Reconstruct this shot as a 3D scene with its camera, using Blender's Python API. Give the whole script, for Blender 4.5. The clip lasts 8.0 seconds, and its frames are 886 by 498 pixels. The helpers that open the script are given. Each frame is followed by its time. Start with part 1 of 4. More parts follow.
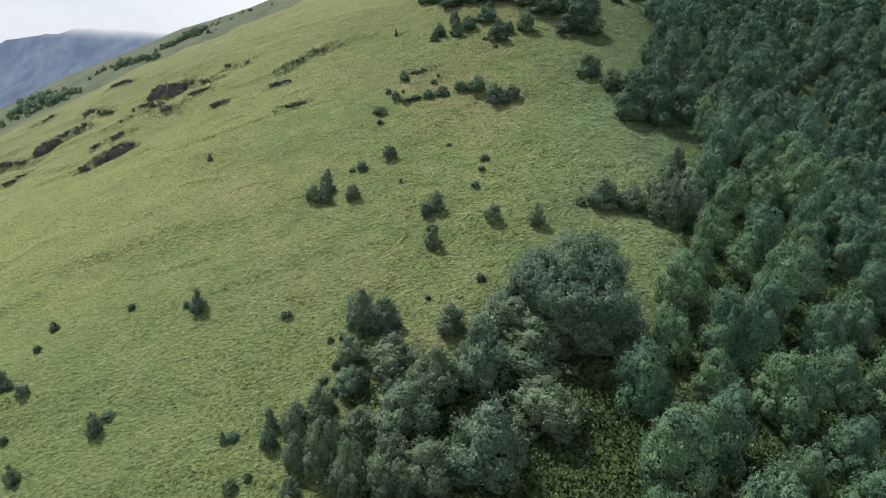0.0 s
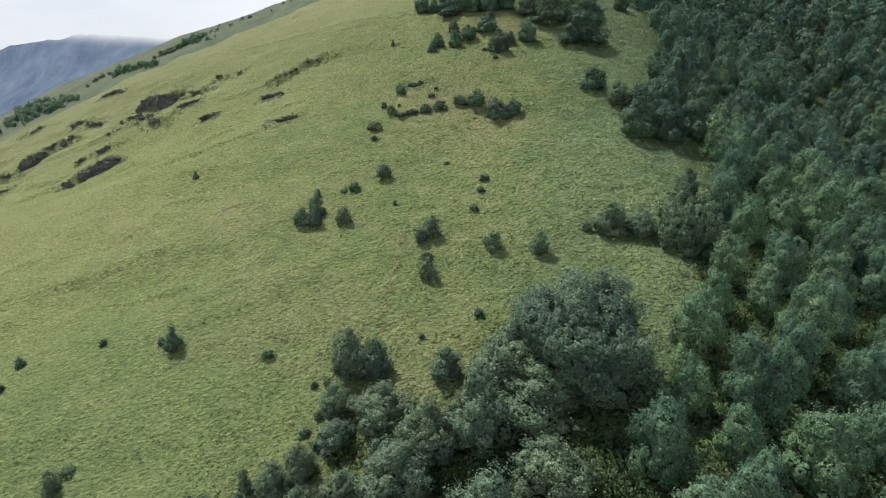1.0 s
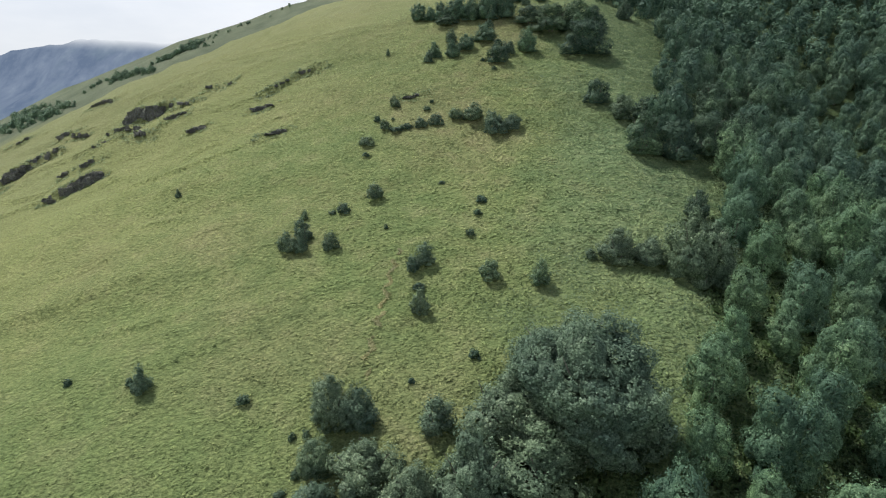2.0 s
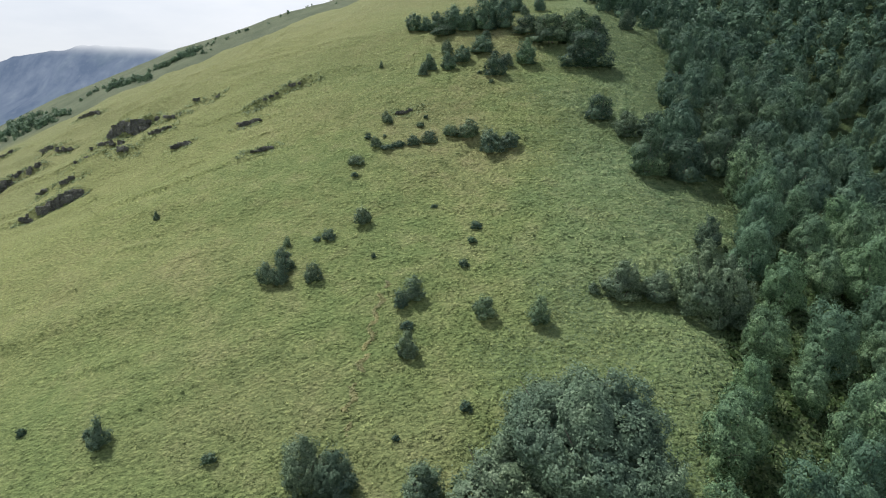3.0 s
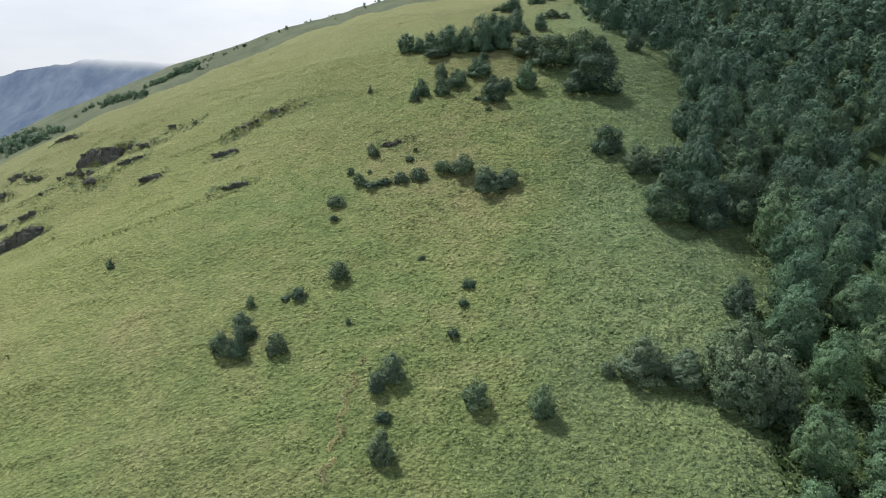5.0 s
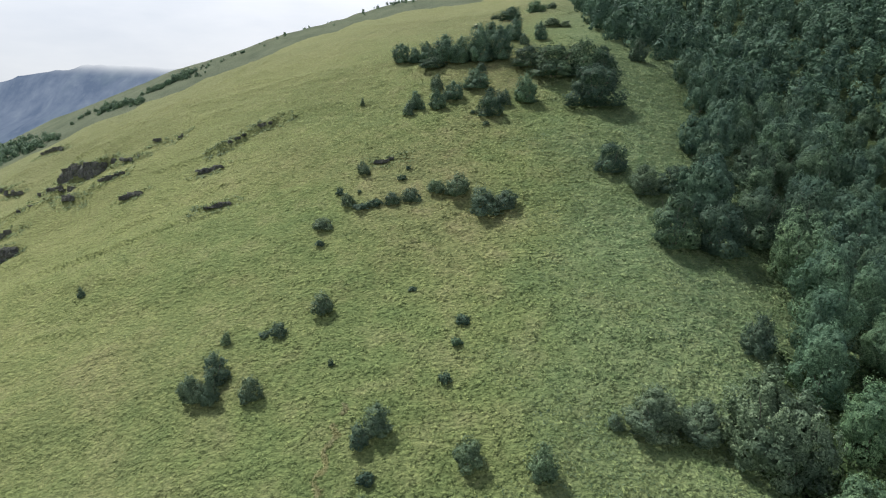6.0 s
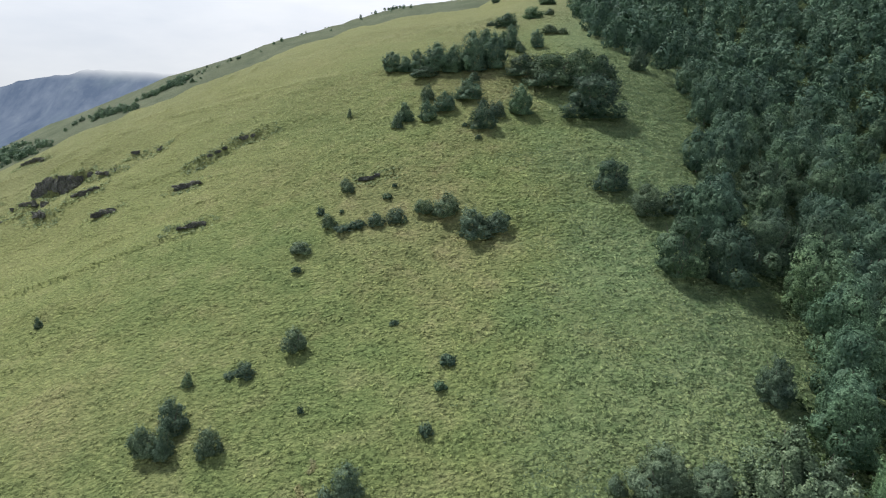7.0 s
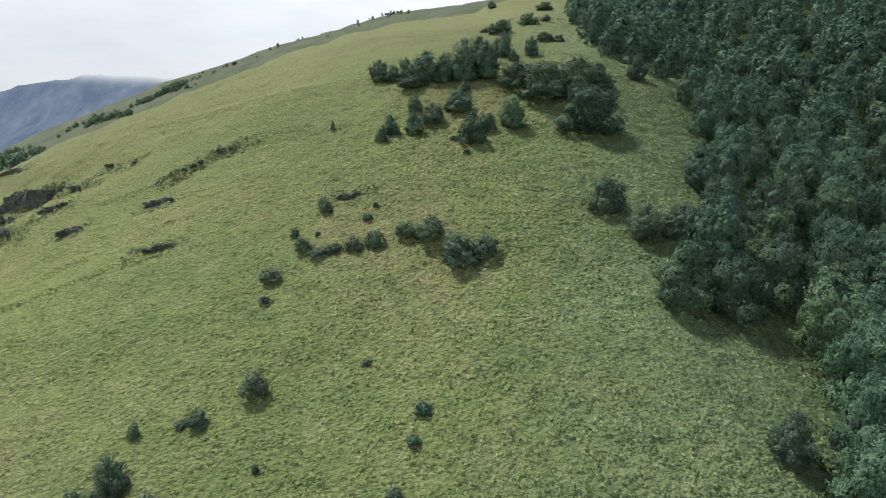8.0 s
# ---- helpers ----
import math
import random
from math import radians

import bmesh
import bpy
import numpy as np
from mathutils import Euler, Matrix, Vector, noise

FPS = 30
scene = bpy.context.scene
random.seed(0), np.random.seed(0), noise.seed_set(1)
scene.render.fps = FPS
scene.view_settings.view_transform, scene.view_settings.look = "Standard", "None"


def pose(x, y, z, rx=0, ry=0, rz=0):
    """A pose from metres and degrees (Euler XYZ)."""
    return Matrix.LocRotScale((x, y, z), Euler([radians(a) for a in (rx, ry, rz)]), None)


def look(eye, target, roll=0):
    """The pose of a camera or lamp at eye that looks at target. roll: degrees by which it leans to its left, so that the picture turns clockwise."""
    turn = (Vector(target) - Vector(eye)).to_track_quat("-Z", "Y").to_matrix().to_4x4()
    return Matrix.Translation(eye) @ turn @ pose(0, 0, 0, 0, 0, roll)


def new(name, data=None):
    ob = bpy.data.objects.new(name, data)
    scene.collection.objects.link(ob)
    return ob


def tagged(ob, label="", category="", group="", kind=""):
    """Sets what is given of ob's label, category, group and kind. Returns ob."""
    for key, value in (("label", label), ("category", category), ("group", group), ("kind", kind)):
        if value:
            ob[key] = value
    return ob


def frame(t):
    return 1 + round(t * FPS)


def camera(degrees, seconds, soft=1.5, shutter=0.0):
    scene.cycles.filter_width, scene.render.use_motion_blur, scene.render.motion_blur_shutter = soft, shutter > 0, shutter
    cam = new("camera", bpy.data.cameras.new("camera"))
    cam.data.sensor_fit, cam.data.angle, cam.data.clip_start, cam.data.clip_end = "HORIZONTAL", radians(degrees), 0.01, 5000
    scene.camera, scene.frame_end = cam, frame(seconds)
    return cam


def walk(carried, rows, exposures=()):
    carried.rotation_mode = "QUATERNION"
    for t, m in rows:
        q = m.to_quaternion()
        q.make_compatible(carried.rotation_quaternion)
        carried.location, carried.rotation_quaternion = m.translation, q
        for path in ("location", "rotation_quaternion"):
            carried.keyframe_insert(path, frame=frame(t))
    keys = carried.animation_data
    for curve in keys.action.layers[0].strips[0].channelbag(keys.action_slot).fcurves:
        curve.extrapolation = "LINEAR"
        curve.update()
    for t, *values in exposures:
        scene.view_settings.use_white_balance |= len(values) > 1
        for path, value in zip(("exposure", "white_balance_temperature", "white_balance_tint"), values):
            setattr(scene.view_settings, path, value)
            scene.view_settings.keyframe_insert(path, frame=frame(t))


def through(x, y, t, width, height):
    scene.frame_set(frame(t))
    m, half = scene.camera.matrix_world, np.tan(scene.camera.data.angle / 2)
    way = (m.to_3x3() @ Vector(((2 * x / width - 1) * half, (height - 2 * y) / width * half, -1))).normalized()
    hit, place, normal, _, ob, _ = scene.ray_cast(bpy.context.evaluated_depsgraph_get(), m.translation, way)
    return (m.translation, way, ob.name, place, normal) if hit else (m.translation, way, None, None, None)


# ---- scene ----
cam = camera(77.0, 8.0, soft=1.1)
# seconds, x, y, z, pitch, roll, yaw
ROWS = [
    (0.0, 0.000, 0.000, 40.000, -17.000, 0.000, 0.000),
    (0.5, 0.278, 2.323, 40.589, -16.767, -0.010, 0.053),
    (1.0, 0.525, 4.826, 41.223, -16.504, -0.010, 0.115),
    (1.5, 0.824, 7.117, 41.804, -16.270, -0.012, 0.155),
    (3.0, 2.135, 14.408, 43.834, -15.553, -0.016, 0.242),
    (3.5, 2.520, 16.675, 44.417, -15.172, -0.020, 0.296),
    (4.0, 2.850, 19.076, 44.998, -14.888, -0.030, 0.333),
    (4.5, 3.169, 21.310, 45.562, -14.632, -0.060, 0.387),
    (6.0, 4.191, 28.216, 47.535, -13.880, -0.120, 0.457),
    (6.5, 4.713, 30.554, 48.068, -13.678, -0.130, 0.439),
    (7.0, 5.469, 33.085, 48.640, -13.435, -0.120, 0.420),
    (7.5, 6.289, 35.465, 49.169, -13.245, -0.115, 0.415),
    (8.0, 7.163, 38.024, 49.703, -12.988, -0.100, 0.406),
]
walk(cam, [(t, pose(x, y, z, 90 + pitch, -roll, yaw)) for t, x, y, z, pitch, roll, yaw in ROWS],
     exposures=[(0.0, 0.0), (4.0, 0.0), (8.0, -0.08)])

# ---- light: thin bright cloud, hazy sun ahead and to the left ----
SUN_AZ, SUN_EL = -52.0, 59.0      # degrees from +y towards +x, and above the horizon
SUN_POWER, SUN_ANGLE = 5.0, 1.5
CLOUD, SKY_STRENGTH = 10.2, 0.1

world = bpy.data.worlds.new("world")
scene.world = world
world.use_nodes = True
wt = world.node_tree
wt.nodes.clear()
w_out = wt.nodes.new("ShaderNodeOutputWorld")
w_bg = wt.nodes.new("ShaderNodeBackground")
w_sky = wt.nodes.new("ShaderNodeTexSky")
w_sky.sky_type = "NISHITA"
w_sky.sun_disc = False
w_sky.sun_elevation = radians(SUN_EL)
w_sky.sun_rotation = radians(SUN_AZ)
w_sky.altitude = 1800
w_geo = wt.nodes.new("ShaderNodeTexCoord")
w_map = wt.nodes.new("ShaderNodeMapping")
w_map.inputs["Scale"].default_value = (2.0, 2.0, 7.0)
w_noise = wt.nodes.new("ShaderNodeTexNoise")
w_noise.inputs["Scale"].default_value = 1.3
w_noise.inputs["Detail"].default_value = 6
w_noise.inputs["Roughness"].default_value = 0.55
w_ramp = wt.nodes.new("ShaderNodeValToRGB")
w_ramp.color_ramp.elements[0].position = 0.30
w_ramp.color_ramp.elements[0].color = (0.79, 0.84, 0.92, 1)
w_ramp.color_ramp.elements[1].position = 0.68
w_ramp.color_ramp.elements[1].color = (1.03, 1.05, 1.09, 1)
w_gain = wt.nodes.new("ShaderNodeVectorMath")
w_gain.operation = "SCALE"
w_mix = wt.nodes.new("ShaderNodeMix")
w_mix.data_type = "RGBA"
w_sep = wt.nodes.new("ShaderNodeSeparateXYZ")
w_open = wt.nodes.new("ShaderNodeMapRange")     # the cloud bank thins overhead
w_open.interpolation_type = "SMOOTHSTEP"
for key, value in (("From Min", 0.15), ("From Max", 0.95), ("To Min", 0.92), ("To Max", 0.2)):
    w_open.inputs[key].default_value = value
w_bank = wt.nodes.new("ShaderNodeMapRange")     # greyer at the foot of the cloud bank
w_bank.interpolation_type = "SMOOTHSTEP"
for key, value in (("From Min", 0.02), ("From Max", 0.22), ("To Min", 0.84 * CLOUD), ("To Max", 1.1 * CLOUD)):
    w_bank.inputs[key].default_value = value
wt.links.new(w_sep.outputs["Z"], w_bank.inputs["Value"])
wt.links.new(w_bank.outputs["Result"], w_gain.inputs["Scale"])
wt.links.new(w_geo.outputs["Generated"], w_sep.inputs["Vector"])
wt.links.new(w_sep.outputs["Z"], w_open.inputs["Value"])
wt.links.new(w_open.outputs["Result"], w_mix.inputs["Factor"])
wt.links.new(w_geo.outputs["Generated"], w_map.inputs["Vector"])
wt.links.new(w_map.outputs["Vector"], w_noise.inputs["Vector"])
wt.links.new(w_noise.outputs["Fac"], w_ramp.inputs["Fac"])
wt.links.new(w_ramp.outputs["Color"], w_gain.inputs[0])
wt.links.new(w_sky.outputs["Color"], w_mix.inputs["A"])
wt.links.new(w_gain.outputs["Vector"], w_mix.inputs["B"])
wt.links.new(w_mix.outputs["Result"], w_bg.inputs["Color"])
w_bg.inputs["Strength"].default_value = SKY_STRENGTH
wt.links.new(w_bg.outputs["Background"], w_out.inputs["Surface"])

sun = new("sun", bpy.data.lights.new("sun", "SUN"))
sun.data.energy = SUN_POWER
sun.data.angle = radians(SUN_ANGLE)
sun.data.color = (1.0, 0.96, 0.90)
_a, _e = radians(SUN_AZ), radians(SUN_EL)
SUN_WAY = Vector((math.sin(_a) * math.cos(_e), math.cos(_a) * math.cos(_e), math.sin(_e)))
sun.matrix_world = look(SUN_WAY * 300, (0, 0, 0))


# ---- materials ----
class Nodes:
    """A short hand for node materials."""

    def __init__(self, name):
        self.mat = bpy.data.materials.new(name)
        self.mat.use_nodes = True
        self.t = self.mat.node_tree
        self.t.nodes.clear()
        self.out = self.t.nodes.new("ShaderNodeOutputMaterial")

    def node(self, kind, **sets):
        n = self.t.nodes.new(kind)
        for key, value in sets.items():
            n.inputs[key.replace("_", " ")].default_value = value
        return n

    def link(self, a, b):
        self.t.links.new(a, b)

    def noise(self, scale, detail=4, rough=0.55, stretch=(1, 1, 1), coords="Object"):
        tc = self.node("ShaderNodeTexCoord")
        mp = self.node("ShaderNodeMapping")
        mp.inputs["Scale"].default_value = stretch
        n = self.node("ShaderNodeTexNoise", Scale=scale, Detail=detail, Roughness=rough)
        self.link(tc.outputs[coords], mp.inputs["Vector"])
        self.link(mp.outputs["Vector"], n.inputs["Vector"])
        return n.outputs["Fac"]

    def ramp(self, fac, *stops):
        r = self.node("ShaderNodeValToRGB")
        els = r.color_ramp.elements
        while len(els) < len(stops):
            els.new(0.5)
        for e, (p, c) in zip(els, stops):
            e.position = p
            e.color = (*c, 1) if len(c) == 3 else c
        self.link(fac, r.inputs["Fac"])
        return r.outputs["Color"]

    def mix(self, fac, a, b, blend="MIX"):
        m = self.node("ShaderNodeMix")
        m.data_type = "RGBA"
        m.blend_type = blend
        for key, v in (("Factor", fac), ("A", a), ("B", b)):
            if isinstance(v, (int, float)):
                m.inputs[key].default_value = v
            elif isinstance(v, tuple):
                m.inputs[key].default_value = (*v, 1)
            else:
                self.link(v, m.inputs[key])
        return m.outputs["Result"]

    def math(self, op, a, b=0.0):
        m = self.node("ShaderNodeMath")
        m.operation = op
        for i, v in enumerate((a, b)):
            if isinstance(v, (int, float)):
                m.inputs[i].default_value = v
            else:
                self.link(v, m.inputs[i])
        return m.outputs["Value"]

    def surface(self, color, rough=0.8, bump=None, dist=0.05, strength=0.6, through=0.0, spec=0.3):
        p = self.node("ShaderNodeBsdfPrincipled", Roughness=rough)
        p.inputs["Specular IOR Level"].default_value = spec
        if isinstance(color, tuple):
            p.inputs["Base Color"].default_value = (*color, 1)
        else:
            self.link(color, p.inputs["Base Color"])
        if bump is not None:
            b = self.node("ShaderNodeBump", Strength=strength, Distance=dist)
            self.link(bump, b.inputs["Height"])
            self.link(b.outputs["Normal"], p.inputs["Normal"])
        last = p.outputs["BSDF"]
        if through:
            tr = self.node("ShaderNodeBsdfTranslucent")
            if isinstance(color, tuple):
                tr.inputs["Color"].default_value = (*color, 1)
            else:
                self.link(color, tr.inputs["Color"])
            ms = self.node("ShaderNodeMixShader", Fac=through)
            self.link(last, ms.inputs[1])
            self.link(tr.outputs["BSDF"], ms.inputs[2])
            last = ms.outputs["Shader"]
        self.link(last, self.out.inputs["Surface"])
        return self.mat


def meadow_color(n):
    """Hill pasture: olive green with yellow, dry and fresh green patches, at several sizes."""
    wide = n.ramp(n.noise(0.035, 3), (0.36, (0.110, 0.164, 0.064)), (0.52, (0.164, 0.196, 0.079)), (0.66, (0.210, 0.200, 0.102)))
    mid = n.ramp(n.noise(0.30, 4, 0.6), (0.32, (0.092, 0.139, 0.055)), (0.52, (0.148, 0.183, 0.075)), (0.70, (0.206, 0.210, 0.108)))
    col = n.mix(0.55, wide, mid)
    fine = n.ramp(n.noise(2.4, 5, 0.7, (1.0, 1.9, 1.0)), (0.34, (0.60, 0.64, 0.60)), (0.50, (1.02, 1.03, 1.0)), (0.64, (1.50, 1.46, 1.38)))
    col = n.mix(0.9, col, fine, "MULTIPLY")
    red = n.ramp(n.noise(0.16, 5, 0.6), (0.60, (0, 0, 0)), (0.72, (0.20, 0.20, 0.20)))
    col = n.mix(red, col, (0.185, 0.150, 0.080))
    # fresh, coarser growth along the wood's edge, on the slope that faces it
    sep = n.node("ShaderNodeSeparateXYZ")
    tc = n.node("ShaderNodeTexCoord")
    n.link(tc.outputs["Object"], sep.inputs["Vector"])
    wob = n.math("MULTIPLY", n.math("SUBTRACT", n.noise(0.11, 4), 0.5), 26.0)
    low = n.math("MULTIPLY", n.math("MAXIMUM", n.math("SUBTRACT", 48.0, sep.outputs["Y"]), 0.0), 0.5)
    side = n.math("ADD", n.math("ADD", n.math("SUBTRACT", sep.outputs["X"], n.math("MULTIPLY", sep.outputs["Y"], 0.12)), wob), low)
    lush = n.ramp(n.math("DIVIDE", n.math("ADD", side, 10.0), 34.0), (0.25, (0, 0, 0)), (0.80, (0.9, 0.9, 0.9)))
    col = n.mix(lush, col, n.ramp(n.noise(0.9, 5, 0.65), (0.34, (0.096, 0.156, 0.074)), (0.66, (0.204, 0.262, 0.132))))
    down = n.ramp(n.math("DIVIDE", n.math("ADD", n.math("SUBTRACT", 74.0, sep.outputs["Y"]), n.math("MULTIPLY", wob, 0.5)), 50.0), (0.0, (0, 0, 0)), (1.0, (0.75, 0.75, 0.75)))
    col = n.mix(down, col, n.mix(1.0, (0.098, 0.140, 0.055), fine, "MULTIPLY"))
    # short grass on the shoulder above the valley, colour lightened as if sunlit
    lit_shoulder = n.math("ADD", n.math("SUBTRACT", n.math("MULTIPLY", n.math("SUBTRACT", sep.outputs["Y"], 64.0), 0.55), sep.outputs["X"]), wob)
    col = n.mix(n.ramp(n.math("DIVIDE", lit_shoulder, 90.0), (0.25, (0, 0, 0)), (0.85, (0.7, 0.7, 0.7))), col, n.mix(0.7, (0.226, 0.244, 0.100), fine, "MULTIPLY"))
    # dry short grass higher up, carried leftward to paint the brighter-lit side
    high = n.ramp(n.math("DIVIDE", n.math("ADD", n.math("SUBTRACT", sep.outputs["Y"], n.math("ADD", n.math("MULTIPLY", sep.outputs["X"], 0.5), 103.0)), wob), 90.0), (0.1, (0, 0, 0)), (0.9, (0.45, 0.45, 0.45)))
    col = n.mix(high, col, n.ramp(n.noise(0.22, 6, 0.7), (0.3, (0.130, 0.146, 0.078)), (0.7, (0.208, 0.204, 0.120))))
    return col


def make_ground():
    n = Nodes("hill_pasture")
    col = meadow_color(n)
    sep = n.node("ShaderNodeSeparateXYZ")
    tc = n.node("ShaderNodeTexCoord")
    n.link(tc.outputs["Object"], sep.inputs["Vector"])
    # bare stony soil patches
    soil = n.ramp(n.noise(0.075, 6, 0.68), (0.66, (0, 0, 0)), (0.74, (0.15, 0.15, 0.15)))
    col = n.mix(soil, col, n.ramp(n.noise(1.6, 5, 0.7), (0.3, (0.11, 0.095, 0.07)), (0.7, (0.24, 0.21, 0.15))))
    # undergrowth floor below the wood, its colour darkened to imitate tree shade
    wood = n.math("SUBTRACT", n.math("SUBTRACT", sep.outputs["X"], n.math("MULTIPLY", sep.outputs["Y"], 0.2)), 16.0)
    floor_shade = n.ramp(n.math("DIVIDE", n.math("ADD", wood, n.math("MULTIPLY", n.noise(0.2, 4), 6.0)), 16.0), (0.25, (0, 0, 0)), (0.5, (1, 1, 1)))
    col = n.mix(floor_shade, col, n.ramp(n.noise(1.1, 6, 0.7), (0.3, (0.024, 0.042, 0.018)), (0.7, (0.064, 0.090, 0.038))))
    # herb-green floor round the lower trees, painted darker in place of their shade
    herb_shade = n.math("MINIMUM", n.math("DIVIDE", n.math("SUBTRACT", 43.0, sep.outputs["Y"]), 5.0), n.math("DIVIDE", n.math("SUBTRACT", sep.outputs["Y"], 19.0), 6.0))
    herb_shade = n.math("MINIMUM", herb_shade, n.math("DIVIDE", n.math("ADD", n.math("ADD", sep.outputs["X"], 5.0), n.math("MULTIPLY", n.noise(0.3, 3), 4.0)), 6.0))
    col = n.mix(n.ramp(herb_shade, (0.0, (0, 0, 0)), (1.0, (0.95, 0.95, 0.95))), col, n.ramp(n.noise(1.4, 6, 0.7), (0.3, (0.022, 0.042, 0.015)), (0.7, (0.062, 0.094, 0.034))))
    # scrubby turf on the spur across the side valley, greyed for haze and shade
    away = n.ramp(n.math("DIVIDE", n.math("SUBTRACT", sep.outputs["Y"], 300.0), 100.0), (0.2, (0, 0, 0)), (0.6, (0.9, 0.9, 0.9)))
    col = n.mix(away, col, n.ramp(n.noise(0.05, 6, 0.65), (0.3, (0.070, 0.094, 0.064)), (0.7, (0.130, 0.152, 0.102))))
    h = n.math("ADD", n.math("MULTIPLY", n.noise(1.7, 3, 0.6, (1.0, 1.6, 1.0)), 1.0), n.math("MULTIPLY", n.noise(6.0, 3, 0.6), 0.25))
    return n.surface(col, 0.95, h, 0.60, 0.9, spec=0.1)


def make_grass():
    n = Nodes("grass_blades")
    col = meadow_color(n)
    geo = n.node("ShaderNodeNewGeometry")
    var = n.ramp(geo.outputs["Random Per Island"], (0.0, (0.78, 0.85, 0.80)), (0.6, (1.18, 1.18, 1.14)), (1.0, (1.48, 1.45, 1.38)))
    col = n.mix(1.0, col, var, "MULTIPLY")
    return n.surface(col, 0.75, through=0.12, spec=0.15)


def make_leaves(name, dark, mid, pale, through=0.28):
    n = Nodes(name)
    geo = n.node("ShaderNodeNewGeometry")
    info = n.node("ShaderNodeObjectInfo")
    col = n.ramp(geo.outputs["Random Per Island"], (0.0, dark), (0.6, mid), (1.0, pale))
    tree = n.ramp(info.outputs["Random"], (0.0, (0.76, 0.80, 0.84)), (0.35, (0.95, 0.97, 1.0)), (0.7, (1.08, 1.02, 0.97)), (1.0, (1.12, 1.14, 1.0)))
    col = n.mix(1.0, col, tree, "MULTIPLY")
    patch = n.ramp(n.noise(0.24, 3), (0.34, (0.62, 0.68, 0.72)), (0.66, (1.38, 1.32, 1.18)))
    col = n.mix(0.9, col, patch, "MULTIPLY")
    return n.surface(col, 0.6, through=through, spec=0.15)


def make_bark(name, a, b):
    n = Nodes(name)
    col = n.ramp(n.noise(3.0, 6, 0.65, (3, 3, 0.6)), (0.3, a), (0.7, b))
    return n.surface(col, 0.9, n.noise(9.0, 5, 0.6, (3, 3, 0.5)), 0.03, 0.7)


def make_rock():
    n = Nodes("grey_rock")
    info = n.node("ShaderNodeObjectInfo")
    col = n.ramp(n.noise(0.8, 8, 0.74, (1, 1, 2.2), "Object"), (0.30, (0.080, 0.084, 0.086)), (0.5, (0.215, 0.222, 0.222)), (0.68, (0.400, 0.405, 0.395)))
    each = n.ramp(info.outputs["Random"], (0.0, (0.7, 0.7, 0.72)), (0.5, (1.0, 0.98, 0.95)), (1.0, (1.25, 1.22, 1.16)))
    col = n.mix(1.0, col, each, "MULTIPLY")
    tc = n.node("ShaderNodeTexCoord")
    vor = n.node("ShaderNodeTexVoronoi", Scale=2.4)
    vor.feature = "DISTANCE_TO_EDGE"
    n.link(tc.outputs["Object"], vor.inputs["Vector"])
    crack = n.ramp(vor.outputs["Distance"], (0.0, (0.4, 0.4, 0.4)), (0.07, (1, 1, 1)))
    col = n.mix(1.0, col, crack, "MULTIPLY")
    lichen = n.ramp(n.noise(2.2, 5, 0.7), (0.52, (0, 0, 0)), (0.62, (0.85, 0.85, 0.85)))
    col = n.mix(lichen, col, (0.15, 0.18, 0.085))
    h = n.math("ADD", n.noise(1.7, 8, 0.72, (1, 1, 2.4)), n.math("MULTIPLY", vor.outputs["Distance"], 1.5))
    return n.surface(col, 0.92, h, 0.4, 1.0, spec=0.15)


def make_mountain():
    """A far range that glows, haze painted into its colours, its tops faded out as cloud."""
    n = Nodes("far_range_painted_haze")
    tc = n.node("ShaderNodeTexCoord")
    sep = n.node("ShaderNodeSeparateXYZ")
    n.link(tc.outputs["Object"], sep.inputs["Vector"])
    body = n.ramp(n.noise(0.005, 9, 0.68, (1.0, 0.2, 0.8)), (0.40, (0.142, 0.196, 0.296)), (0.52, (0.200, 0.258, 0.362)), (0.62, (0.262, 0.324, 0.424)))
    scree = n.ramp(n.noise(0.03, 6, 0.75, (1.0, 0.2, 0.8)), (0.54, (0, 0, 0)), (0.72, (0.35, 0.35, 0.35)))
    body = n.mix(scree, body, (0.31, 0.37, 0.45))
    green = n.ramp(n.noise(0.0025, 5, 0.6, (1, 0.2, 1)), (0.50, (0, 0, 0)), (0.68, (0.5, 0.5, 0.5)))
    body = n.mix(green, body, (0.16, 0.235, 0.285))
    # emission carries the painted haze; no lamp or air is involved
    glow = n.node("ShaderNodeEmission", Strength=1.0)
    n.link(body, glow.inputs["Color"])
    clear = n.node("ShaderNodeBsdfTransparent")
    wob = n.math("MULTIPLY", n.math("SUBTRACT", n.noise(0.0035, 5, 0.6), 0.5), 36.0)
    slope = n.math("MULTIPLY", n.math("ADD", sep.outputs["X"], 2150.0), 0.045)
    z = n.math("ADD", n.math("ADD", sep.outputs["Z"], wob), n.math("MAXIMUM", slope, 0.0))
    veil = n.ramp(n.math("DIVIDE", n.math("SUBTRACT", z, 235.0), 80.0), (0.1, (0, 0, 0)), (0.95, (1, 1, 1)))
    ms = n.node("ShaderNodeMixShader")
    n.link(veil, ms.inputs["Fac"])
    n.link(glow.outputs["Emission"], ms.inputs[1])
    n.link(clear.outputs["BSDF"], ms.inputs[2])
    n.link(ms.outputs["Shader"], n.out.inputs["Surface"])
    return n.mat


